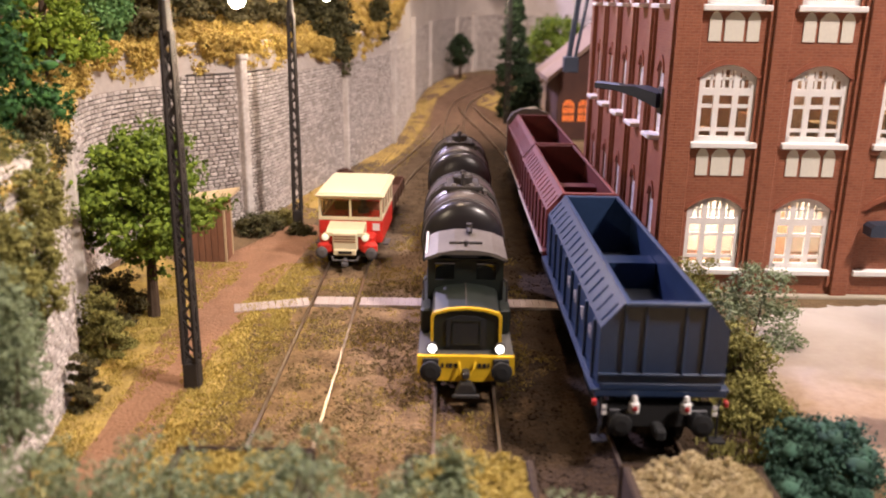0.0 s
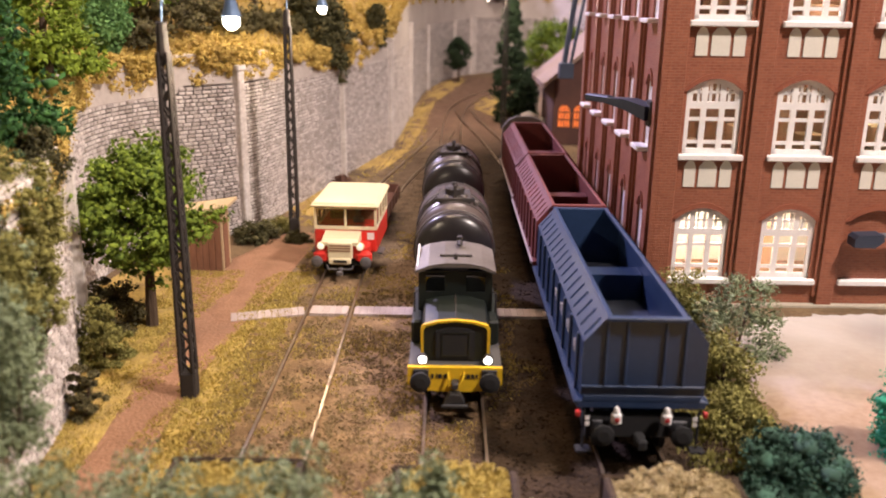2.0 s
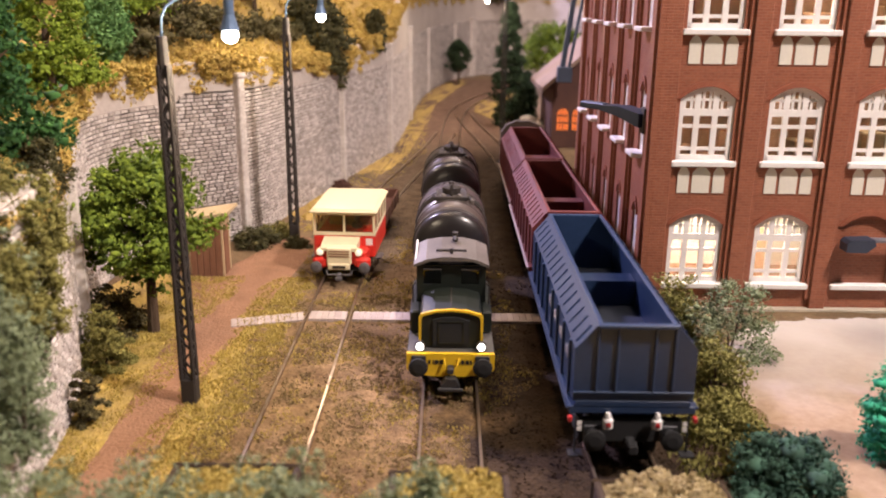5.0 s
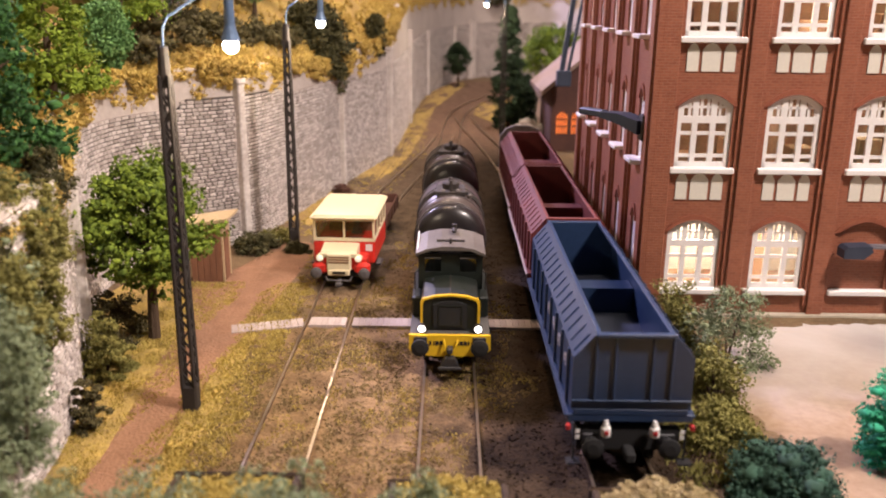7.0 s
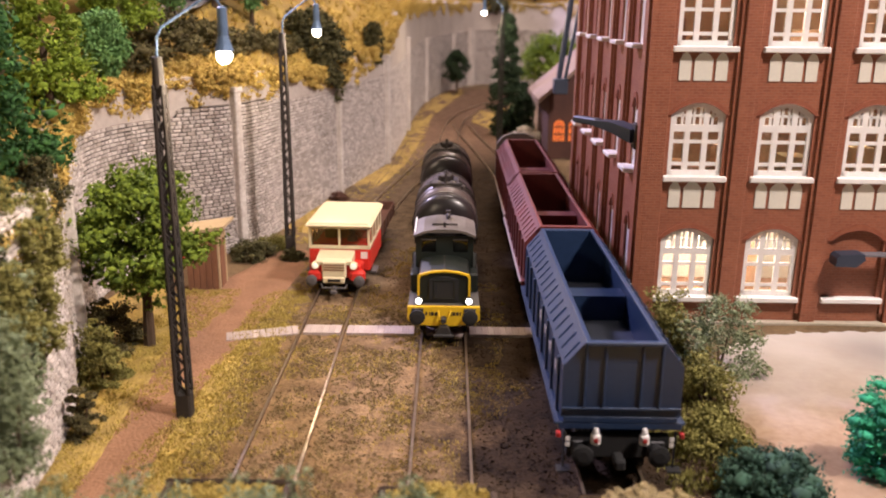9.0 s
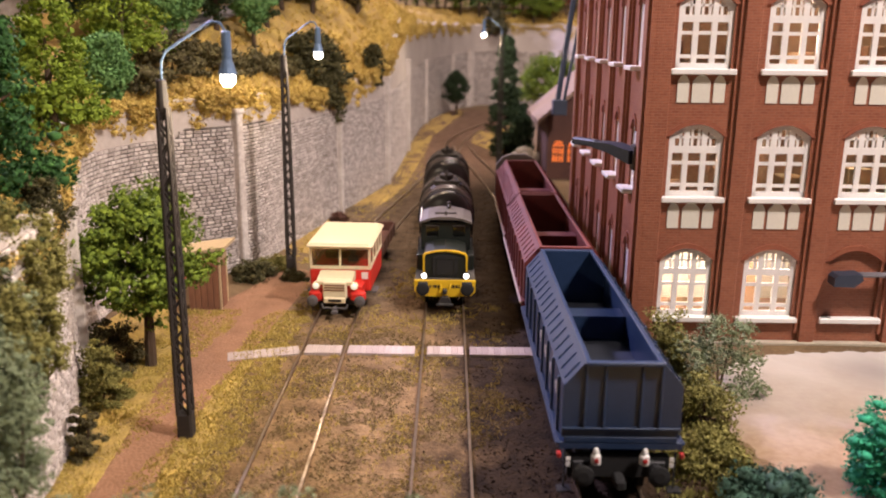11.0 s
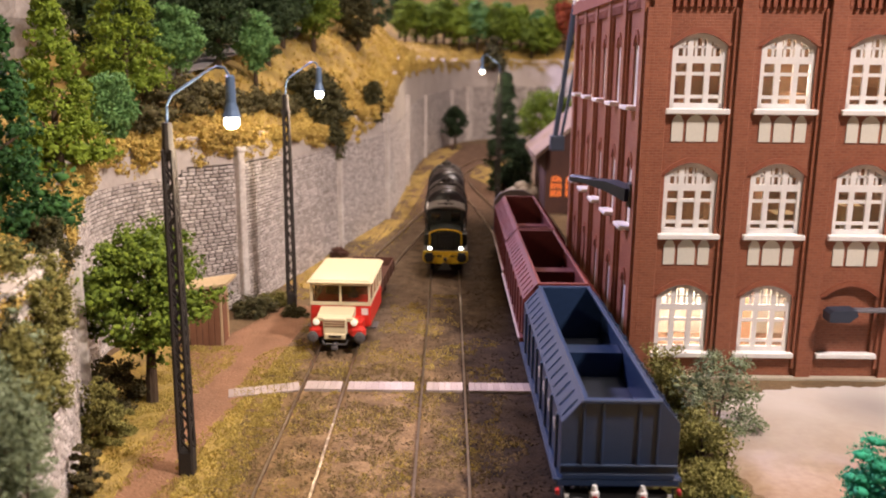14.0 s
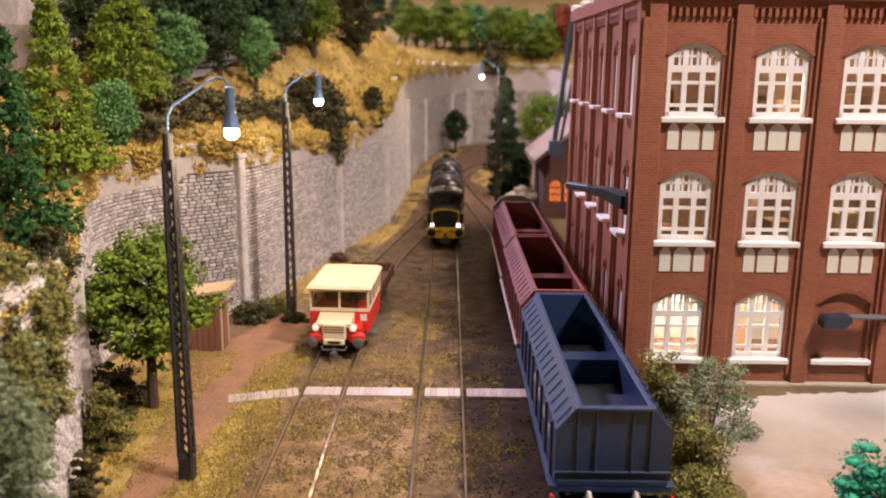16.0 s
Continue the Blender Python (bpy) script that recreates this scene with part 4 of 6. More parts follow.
# ---- factory ----
FX, FY, EX, EY = 7.05, 1.35, 22.6, 17.9
BAYS = [8.86 + 3.06 * i for i in range(5)]
SBAYS = [3.15 + 3.15 * i for i in range(5)]
SILLS = [0.8, 5.25, 9.7]
TOP = 14.3


def arch(w, z0, spring, rise, n=9):
    """Outline of an opening with a flat arch, in (along, z)."""
    pts = [(-w, z0), (w, z0), (w, spring)]
    for i in range(1, n):
        u = 1 - 2 * i / n
        pts.append((w * u, spring + rise * (1 - u * u)))
    return pts + [(-w, spring)]


def over_arch(w, spring, rise, z1, half, n=9):
    """The wall above an arch, from side to side."""
    pts = [(-half, spring), (-w, spring)]
    for i in range(1, n):
        u = -1 + 2 * i / n
        pts.append((w * u, spring + rise * (1 - u * u)))
    return pts + [(w, spring), (half, spring), (half, z1), (-half, z1)]


def bay(half, w, rise, height, depth, blind=()):
    """Wall pieces of a bay of three storeys, centred on x = 0, with its face at y = 0."""
    parts, z = [], -0.9
    for s in SILLS:
        spring = s + height
        nxt = SILLS[SILLS.index(s) + 1] if s != SILLS[-1] else TOP - 0.6
        parts.append(box(-half, half, 0, depth, z, s))
        parts += [box(-half, -w, 0, depth, s, spring), box(w, half, 0, depth, s, spring)]
        if s in blind:
            parts.append(box(-w, w, 0.14, depth, s, spring + rise))
        top = spring + rise + 0.3
        parts.append(prism(over_arch(w, spring, rise, top, half), "y", 0, depth))
        z = top
    parts.append(box(-half, half, 0, depth, z, TOP - 0.6))
    return join(*parts)


factory = thing("factory", "three-storey red brick factory with white arched windows", "factory", (FX, FY, 0))
turn = Matrix.Rotation(radians(-90), 4, "Z")


def lx(x):
    return x - FX


def window_meshes(w, height, rise):
    t = 0.06
    bars = [box(-w, -w + 0.16, 0.08, 0.2, 0, height), box(w - 0.16, w, 0.08, 0.2, 0, height), box(-w, w, 0.08, 0.2, 0, 0.2)]
    tr = height * 0.78
    bars.append(box(-w, w, 0.09, 0.2, tr - 0.12, tr + 0.12))
    for x in (-w * 0.33, w * 0.33):
        bars.append(box(x - 0.095, x + 0.095, 0.095, 0.2, 0.1, height + rise * 0.9))
    for z in (0.42, height * 0.56):
        bars.append(box(-w, w, 0.11, 0.17, z - t, z + t))
    for x in (-w * 0.8, -w * 0.55, -w * 0.12, w * 0.12, w * 0.55, w * 0.8):
        bars.append(box(x - 0.04, x + 0.04, 0.11, 0.17, tr, height + rise * (1 - (x / w) ** 2)))
    bars.append(box(-w, w, 0.11, 0.17, height * 0.98 - 0.04, height * 0.98 + 0.04))
    n = 12
    out = [(w * (-1 + 2 * i / n), height + rise * (1 - (-1 + 2 * i / n) ** 2)) for i in range(n + 1)]
    inn = [(x * 0.9, z - 0.17) for x, z in reversed(out)]
    bars.append(prism(out + inn, "y", 0.09, 0.2))
    pane = [(-w, 0.0)] + [(w, 0.0)] + list(reversed(out))
    v, f = [(x, 0.15, z) for x, z in pane], [tuple(range(len(pane)))]
    return mesh_of("window", *join(*bars), M["white"]), mesh_of("pane", v, f, M["glass"])


WH, RISE, WW = 2.15, 0.42, 0.95
win_mesh, pane_mesh = window_meshes(WW, WH, RISE)
swin_mesh, span_mesh = window_meshes(0.42, WH, 0.42)
sill_mesh = mesh_of("sill", *box(-1.12, 1.12, -0.22, 0.12, -0.18, 0.02, 0.03), M["white"])
ssill_mesh = mesh_of("sill", *box(-0.62, 0.62, -0.42, 0.12, -0.14, 0.02, 0.03), M["white"])


def niche_shape(w):
    return prism([(-w, 0), (w, 0), (w, 0.7), (w * 0.55, 0.88), (0, 0.95), (-w * 0.55, 0.88), (-w, 0.7)], "y", -0.035, 0.05)


niche_mesh = [mesh_of("niche_panel", *niche_shape(w), M["cream_panel"]) for w in (0.2, 0.31)]


def child(name, mesh, parent, m, label=""):
    ob = new(name, mesh)
    ob.parent = parent
    ob.matrix_basis = m
    return tagged(ob, label) if label else ob


def facade(frame_m, bays, half, w, wm, pm, sm, blind_bays, niches):
    """One side of the factory: bays between piers, with windows, sills, arches and small niches."""
    pier_w = 0.34
    for b, x in enumerate(bays):
        blind = (SILLS[0],) if b in blind_bays else ()
        wall = part("wall", weld(bay(half, w, RISE, WH, 0.4, blind)), "brick", factory)
        wall.matrix_basis = frame_m @ place(x, 0, 0)
        for s in SILLS:
            if s not in blind:
                win = child("window", wm, factory, frame_m @ place(x, 0, s))
                glass = child("pane", pm, win, Matrix())
                glass.visible_shadow = False
            child("sill", sm, factory, frame_m @ place(x, 0, s))
            # soldier arch, proud of the wall
            n = 10
            o = [(w * 1.16 * (-1 + 2 * i / n), s + WH + 0.02 + (RISE + 0.17) * (1 - (-1 + 2 * i / n) ** 2)) for i in range(n + 1)]
            i2 = [(w * (1 - 2 * i / n), s + WH + RISE * (1 - (1 - 2 * i / n) ** 2)) for i in range(n + 1)]
            hood = part("arch", prism(o + i2, "y", -0.06, 0.02), "brick_smooth", factory)
            hood.matrix_basis = frame_m @ place(x, 0, 0)
        if niches:
            for z in (SILLS[1] - 1.13, SILLS[2] - 1.13):
                for dx, k in ((-0.62, 0), (0, 1), (0.62, 0)):
                    child("niche_panel", niche_mesh[k], factory, frame_m @ place(x + dx, 0, z))
        # corbel table under the cornice
        teeth = join(*[box(-half + 0.32 + 0.24 * i, -half + 0.44 + 0.24 * i, -0.13, 0, TOP - 1.16, TOP - 0.86) for i in range(int((2 * half - 0.6) / 0.24))])
        teeth = join(teeth, box(-half, half, -0.14, 0.02, TOP - 0.86, TOP - 0.6))
        cor = part("corbel", teeth, "brick_smooth", factory)
        cor.matrix_basis = frame_m @ place(x, 0, 0)
    edges = [bays[0] - half] + [x + half for x in bays]
    for i, x in enumerate(edges):
        wide = 0.28 if i else 0.30
        shape = join(box(-wide, wide, -0.2, 0.1, -0.9, TOP - 0.5, 0.02), box(-wide - 0.14, -wide + 0.003, -0.1, 0.1, 0.2, TOP - 1.2), box(wide - 0.003, wide + 0.14, -0.1, 0.1, 0.2, TOP - 1.2)) if 0 < i else box(-0.2, 0.42, -0.2, 0.1, -0.9, TOP - 0.5, 0.02)
        pil = part("pilaster", shape, "brick", factory)
        pil.matrix_basis = frame_m @ place(x, 0, 0)
        cap = part("pilaster_cap", box(-wide - 0.12, wide + 0.12, -0.34, 0.12, TOP - 0.1, TOP + 0.22, 0.05), "white" if not niches else "brick_smooth", factory)
        cap.matrix_basis = frame_m @ place(x, 0, 0)


front = Matrix.Identity(4)
side = Matrix.Translation((0, 0, 0)) @ turn
facade(front, [lx(x) for x in BAYS], 1.53, WW, win_mesh, pane_mesh, sill_mesh, (2,), True)
facade(Matrix.Rotation(radians(-90), 4, "Z"), [-(y - FY) for y in reversed(SBAYS)], 1.575, 0.42, swin_mesh, span_mesh, ssill_mesh, (), False)
W_ = EX - FX
D_ = EY - FY
part("cornice", join(box(-0.3, W_, -0.3, 0.42, TOP - 0.6, TOP), box(-0.3, 0.42, 0.42, D_, TOP - 0.6, TOP)), "brick_smooth", factory)
part("roof", box(0.42, W_, 0.42, D_, TOP - 0.5, TOP - 0.2), "slate", factory)
part("plinth", join(box(0.43, W_, -0.3, 0.0, -0.9, -0.1, 0.03), box(-0.28, 0.0, 0.3, D_, -0.9, -0.1, 0.03)), "plinth", factory)
for z in (0.45, 4.7, 9.2, 13.55):
    part("storey_floor", box(0.41, W_ - 0.1, 0.41, D_ - 0.1, z, z + 0.15), "room_floor", factory)
part("back_wall", join(box(0.41, W_, 5.2, 5.4, -0.9, TOP - 0.55), box(W_ - 0.2, W_, 0.4, D_, -0.9, TOP - 0.55), box(0.41, W_, D_ - 0.2, D_, -0.9, TOP - 0.55)), "room", factory)
part("parlour_wall", box(0.42, 9.0, 2.9, 3.0, 0.6, 4.6), "cream_panel", factory)
part("partition", join(*[box(x - 0.06, x + 0.06, 0.41, 5.2, z + 0.15, z + 4.3) for x in (4.6, 10.7) for z in (0.45, 4.7, 9.2)]), "room", factory)
rr = random.Random(8)
for z in (4.85, 9.35):
    for i in range(6):
        x = 0.8 + i * 2.3 + rr.uniform(0, 0.8)
        part("crate", box(x, x + rr.uniform(0.5, 1.1), 1.6, 2.6, z, z + rr.uniform(0.5, 1.3), 0.03), rr.choice(["wood", "pale_wood", "room"]), factory)
# Bulbs one and three stand in view; the others are added to brighten rooms.
BULBS = [(9.35, 3.0, 3.45), (9.3, 4.0, 8.8), (12.1, 3.0, 10.7), (15.2, 4.0, 8.8), (15.4, 4.0, 13.2), (12.6, 3.2, 4.2), (9.2, 4.0, 13.2)]
for i, (x, y, z) in enumerate(BULBS):
    part("light_bulb", lathe([(0.03, -0.2), (0.15, -0.12), (0.2, 0.0), (0.15, 0.12), (0.06, 0.2), (0.06, 0.3)], 10), "bulb", factory, "glowing bulb", at=(x - FX, y - FY, z))
    point_lamp("room_lamp", (x, y - 0.5, z + 0.1), (0.13, 0.05, 0.03, 0.05, 0.05, 0.09, 0.05)[i], (1.0, 0.87, 0.70))


def wall_lamp():
    t = thing("wall_lamp", "dark blue-grey metal lamp on a wall bracket", "wall lamp", (14.6, FY, 2.5))
    part("shade", prism([(-0.62, -0.30), (-0.62, 0.0), (-0.5, 0.12), (0.32, 0.16), (0.4, -0.06), (0.1, -0.32)], "y", -0.75, -0.15), "steel_blue", t)
    part("bracket", join(box(0.3, 1.9, -0.62, -0.2, 0.02, 0.12, 0.02), box(1.7, 1.9, -0.62, 0.0, -0.1, 0.12, 0.02)), "slate", t)


wall_lamp()


def canopy_beam():
    t = thing("crane_beam", "dark steel crane beam swung out from the factory wall", "crane", (FX - 0.15, 2.0, 6.6))
    part("beam", prism([(0.0, -0.28), (0.0, 0.2), (-1.0, 0.36), (-1.9, 0.32), (-1.95, 0.14), (-1.0, 0.0)], "y", -0.35, 0.35), "steel_blue", t, at=(0, 0, 0, 0, 0, -54))
    part("beam_end", box(-3.1, -1.85, -0.2, 0.2, 0.1, 0.36, 0.05), "steel_blue", t, at=(0, 0, 0, 0, 0, -54))
    part("hinge", box(-0.12, 0.16, -0.3, 0.3, -0.5, 0.4, 0.03), "iron", t)


canopy_beam()


# ---- brick shed beyond the factory ----
def shed():
    y0, y1, x0, x1 = 36.0, 44.0, 7.75, 15.2
    t = thing("brick_shed", "low brick engine shed with a tan roof and glowing windows", "shed", (x0, y0, 0))
    w = x1 - x0
    ridge = w * 0.55
    gable = [(0, -0.4), (0, 4.6), (ridge, 8.2), (w, 4.6), (w, -0.4)]
    part("wall", join(prism(gable, "y", 0.0, 0.3), prism(gable, "y", y1 - y0 - 0.3, y1 - y0), box(0, 0.3, 0.3, y1 - y0 - 0.3, -0.4, 4.6), box(w - 0.3, w, 0.3, y1 - y0 - 0.3, -0.4, 4.6)), "brick_dark", t)
    for x in (0.8, 1.95):
        pts = [(-0.42, 0), (0.42, 0), (0.42, 1.2), (0.3, 1.5), (0, 1.62), (-0.3, 1.5), (-0.42, 1.2)]
        win = part("window", prism(pts, "y", -0.05, 0.02), "ember", t, "arched window glowing orange", at=(x, 0, 1.15))
        part("glazing_bar", join(box(-0.04, 0.04, -0.1, -0.04, 0, 1.6), box(-0.42, 0.42, -0.1, -0.04, 0.5, 0.6), box(-0.42, 0.42, -0.1, -0.04, 1.05, 1.15), box(-0.25, -0.19, -0.1, -0.04, 0, 1.5), box(0.19, 0.25, -0.1, -0.04, 0, 1.5)), "brick_smooth", win)
    part("roof", join(prism([(-0.9, 4.0), (-0.9, 4.35), (ridge, 8.6), (ridge, 8.25)], "y", -0.6, y1 - y0 + 0.5), prism([(ridge, 8.25), (ridge, 8.6), (w + 0.9, 4.35), (w + 0.9, 4.0)], "y", -0.6, y1 - y0 + 0.5)), "roof_tan", t)
    part("chute", join(tube((0.35, -2.0, 5.9), (1.45, -2.0, 15.5), 0.2, 0.2, 6), tube((0.8, -2.0, 5.9), (2.0, -2.0, 13.5), 0.12, 0.12, 6), box(0.0, 1.0, -2.5, -1.5, 4.9, 6.0, 0.05)), "steel_blue", t)


shed()


# ---- hut by the path ----
def hut():
    t = thing("wooden_hut", "small brown wooden hut with a pale flat roof", "hut", (-9.55, 4.6, -0.15))
    part("wall", join(*[box(-0.62 + 0.25 * i, -0.39 + 0.25 * i, -0.55, 0.55, 0, 2.35, 0.012) for i in range(5)]), "wood", t)
    part("side_wall", join(box(0.63, 0.69, -0.55, -0.42, 0, 2.3), box(0.63, 0.69, 0.42, 0.55, 0, 2.3), box(0.63, 0.66, -0.42, 0.42, 0, 2.3)), "pale_wood", t)
    part("door", box(0.66, 0.70, -0.3, 0.3, 0.05, 2.0, 0.01), "wood", t)
    part("red_sign", box(-1.02, -0.68, -0.62, -0.56, 0.9, 1.45, 0.02), "red", t, "small red sign board")
    part("sign_post", box(-0.88, -0.8, -0.6, -0.54, 0.0, 0.9), "wood", t)
    part("roof", prism([(-0.95, 2.32), (-0.95, 2.42), (1.0, 2.72), (1.0, 2.6)], "y", -0.85, 0.85), "pale_wood", t)


hut()


# ---- street lamps ----
def lattice_lamp(label, at, height, arm_dx, lit):
    t = thing("street_lamp", label, "lamp", at, "lattice street lamps along the tracks")
    w0, w1 = 0.16, 0.11
    mast = []
    for sx in (-1, 1):
        for sy in (-1, 1):
            mast.append(tube((sx * w0, sy * w0, 0.7), (sx * w1, sy * w1, height * 0.93), 0.068, 0.062, 6))
    steps = 20
    for i in range(steps):
        za, zb = 0.7 + (height * 0.93 - 0.7) * i / steps, 0.7 + (height * 0.93 - 0.7) * (i + 1) / steps
        wa, wb = w0 + (w1 - w0) * i / steps, w0 + (w1 - w0) * (i + 1) / steps
        s = 1 if i % 2 else -1
        for q in (-1, 1):
            mast.append(tube((-s * wa, q * wa, za), (s * wb, q * wb, zb), 0.035, 0.035, 4))
            mast.append(tube((q * wa, -s * wa, za), (q * wb, s * wb, zb), 0.035, 0.035, 4))
    part("lattice_mast", join(*mast), "iron", t)
    part("footing", box(-0.21, 0.21, -0.21, 0.21, -0.2, 0.72, 0.05), "iron", t)
    part("upper_mast", tube((0, 0, height * 0.92), (0, 0, height), 0.16, 0.13, 10), "iron", t)
    s = arm_dx
    part("arm", pipe([(0, 0, height - 0.1), (0.02 * s, 0, height + 0.45), (0.1 * s, 0, height + 0.7), (0.68 * s, 0, height + 1.33), (0.8 * s, 0, height + 1.42), (0.92 * s, 0, height + 1.40), (s, 0, height + 1.17)], 0.032, 8), "lamp_blue", t)
    shade = part("shade", lathe([(0.05, 1.0), (0.12, 0.96), (0.13, 0.3), (0.19, 0.08), (0.24, -0.06), (0.21, -0.07)], 14, at=(s, 0, height + 0.22)), "lamp_blue", t, "blue-grey metal shade")
    part("bulb", lathe([(0.15, 0.1), (0.205, 0.0), (0.19, -0.12), (0.11, -0.21), (0.02, -0.235)], 12, at=(s, 0, height + 0.08)), "bulb", shade, "lit white bulb")
    x, y, z = at
    point_lamp("street_light", (x + s, y, z + height - 0.45), lit, (1.0, 0.80, 0.58), 0.2)


lattice_lamp("tall black lattice street lamp beside the footpath", (-7.02, -6.75, -0.1), 9.75, 1.68, 0.14)
lattice_lamp("tall black lattice street lamp near the stone wall", (-7.0, 9.3, 0.0), 9.75, 1.5, 0.11)
lattice_lamp("tall dark street lamp in front of the cypress", (4.5, 43.5, 0.0), 10.4, -1.5, 0.16)

# ---- rolling stock ----
def wheelset(parent, y, r=0.46, x=0.75):
    w = part("wheelset", join(*[lathe([(r * 0.3, -0.07), (r, -0.06), (r, 0.03), (r + 0.03, 0.04), (r + 0.03, 0.07), (r * 0.3, 0.08)], 16, "x", (s * x, y, r)) for s in (-1, 1)], tube((-x, y, r), (x, y, r), 0.08, 0.08, 8)), "under", parent)
    return w


def buffers(parent, y, side, z=1.05, x=0.875, r=0.26):
    for s in (-1, 1):
        b = part("buffer", join(lathe([(0.15, 0.0), (0.15, 0.32 * side)], 12, "y", (s * x, y, z)), box(s * x - 0.2, s * x + 0.2, y - 0.04, y + 0.04, z - 0.2, z + 0.2, 0.02)), "buffer", parent)
        part("buffer_plate", lathe([(r * 0.6, 0.30 * side), (r, 0.34 * side), (r * 0.96, 0.40 * side), (r * 0.5, 0.43 * side)], 16, "y", (s * x, y, z)), "under", b)


def hopper(label, at, length, body, inside, tail, group):
    """A saddle-roofed open hopper wagon; its near end is at y = 0."""
    t = thing("hopper_wagon", label, "wagon", at, group)
    L, W, T = length, 1.37, 0.88
    zf, zs, zt = 1.86, 3.14, 3.72
    th = 0.07
    for name, y0, y1 in (("end_wall", 0.0, th), ("end_wall", L - th, L)):
        wall = part(name, prism([(-W, zf), (W, zf), (W, zs), (T, zt), (-T, zt), (-W, zs)], "y", y0, y1), body, t)
        out, inn = (-0.09, 0.0) if y0 == 0 else (L, L + 0.09)
        ribs = [box(x - 0.032, x + 0.032, out * 0.6 if y0 == 0 else out, inn if y0 == 0 else L + 0.055, zf + 0.26, zt - 0.04 if abs(x) < 0.9 else zs - 0.1, 0.015) for x in (-0.86, -0.42, 0.42, 0.86)]
        part("rib", join(*ribs[:1]), body, wall)
        for rb in ribs[1:]:
            part("rib", rb, body, wall)
        part("end_rim", box(-T - 0.02, T + 0.02, out - 0.02, inn + 0.06 if y0 == 0 else inn + 0.02, zt - 0.06, zt + 0.03, 0.015), body, wall)
        part("end_ledge", box(-W, W, out * 0.55 if y0 == 0 else L, inn if y0 == 0 else L + 0.05, zf + 0.2, zf + 0.26, 0.012), body, wall)
        part("end_sill", box(-W + 0.06, W - 0.06, out * 0.3 if y0 == 0 else L, inn if y0 == 0 else L + 0.03, zf - 0.12, zf + 0.02, 0.01), body, wall)
    n = round(L / 0.58)
    for s in (-1, 1):
        side = part("side_wall", box(min(s * W, s * (W - th)), max(s * W, s * (W - th)), th, L - th, zf, zs), body, t)
        for i in range(n // 2):
            y = 2 * L * (i + 0.5) / n
            part("stanchion", box(min(s * W, s * (W + 0.06)), max(s * W, s * (W + 0.06)), y - 0.05, y + 0.05, zf - 0.1, zs, 0.015), body, side)
        prof = [(s * W, zs), (s * T, zt), (s * (T - 0.09), zt - 0.02), (s * (W - 0.09), zs - 0.05)]
        slope = part("sloping_flap", prism(prof if s > 0 else prof[::-1], "y", th, L - th), body, t)
        nx, nz = (zt - zs), (W - T)
        q = math.hypot(nx, nz)
        nx, nz = s * nx / q, nz / q
        for i in range(n):
            y = L * (i + 0.5) / n
            a, b = Vector((s * (W - 0.06), 0, zs + 0.07)), Vector((s * (T + 0.1), 0, zt - 0.12))
            prof = [(a.x, a.z), (b.x, b.z), (b.x + nx * 0.032, b.z + nz * 0.032), (a.x + nx * 0.032, a.z + nz * 0.032)]
            part("flap_rib", prism(prof if s > 0 else prof[::-1], "y", y - 0.032, y + 0.032), body, slope)
        part("top_rail", box(min(s * T, s * (T - 0.11)), max(s * T, s * (T - 0.11)), 0, L, zt - 0.07, zt + 0.035, 0.015), body, t)
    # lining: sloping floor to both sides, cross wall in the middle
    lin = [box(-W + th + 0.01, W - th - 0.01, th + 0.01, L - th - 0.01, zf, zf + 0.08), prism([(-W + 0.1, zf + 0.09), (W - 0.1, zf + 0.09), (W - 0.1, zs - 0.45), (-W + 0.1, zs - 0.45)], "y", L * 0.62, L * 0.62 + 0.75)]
    # The floor takes a darkened body colour, with the inner shade painted in.
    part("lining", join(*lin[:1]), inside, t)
    part("cross_ledge", lin[1], body, t)
    # On red wagons the rail's pale colour paints in the highlight along it.
    for q in (-1, 1):
        part("sill_rail", box(q * (W + 0.1) - 0.035, q * (W + 0.1) + 0.035, 0.0, L, zf - 0.2, zf - 0.12, 0.015), "plank" if body == "wagon_red" else body, t, "edge rail coloured pale for its highlight" if body == "wagon_red" else "")
    part("underframe", join(box(-W - 0.07, W + 0.07, -0.02, L + 0.02, zf - 0.3, zf - 0.11, 0.02), box(-0.6, 0.6, 0.5, L - 0.5, 0.7, zf - 0.3), box(-0.5, 0.5, 0.4, L - 0.4, 1.2, 1.58)), body, t)
    for y0 in (0.05, L - 0.3):
        part("headstock", box(-1.2, 1.2, y0, y0 + 0.25, 0.8, 1.35, 0.03), "under", t)
    chutes = [prism([(-1.3, 1.58), (1.3, 1.58), (0.55, 0.6), (-0.55, 0.6)], "y", a, b) for a, b in ((L * 0.3, L * 0.47), (L * 0.53, L * 0.7))]
    part("discharge_chute", join(*chutes), "under", t)
    for y in (1.2, 2.9, L - 2.9, L - 1.2):
        wheelset(t, y)
    for y in (2.05, L - 2.05):
        for s in (-1, 1):
            part("bogie_frame", box(s * 1.0 - 0.06, s * 1.0 + 0.06, y - 1.3, y + 1.3, 0.35, 0.75, 0.05), "under", t)
    buffers(t, 0.02, -1)
    buffers(t, L - 0.02, 1)
    part("coupling", box(-0.12, 0.12, -0.4, 0.1, 0.7, 0.95, 0.04), "under", t)
    if tail:
        for x in (-0.56, 0.56):
            lamp = part("tail_lamp", join(box(x - 0.11, x + 0.11, -0.22, -0.02, 1.22, 1.52, 0.05), lathe([(0.05, 1.50), (0.08, 1.55), (0.05, 1.64)], 8, "z", (x, -0.12, 0))), "white", t, "white tail lamp box")
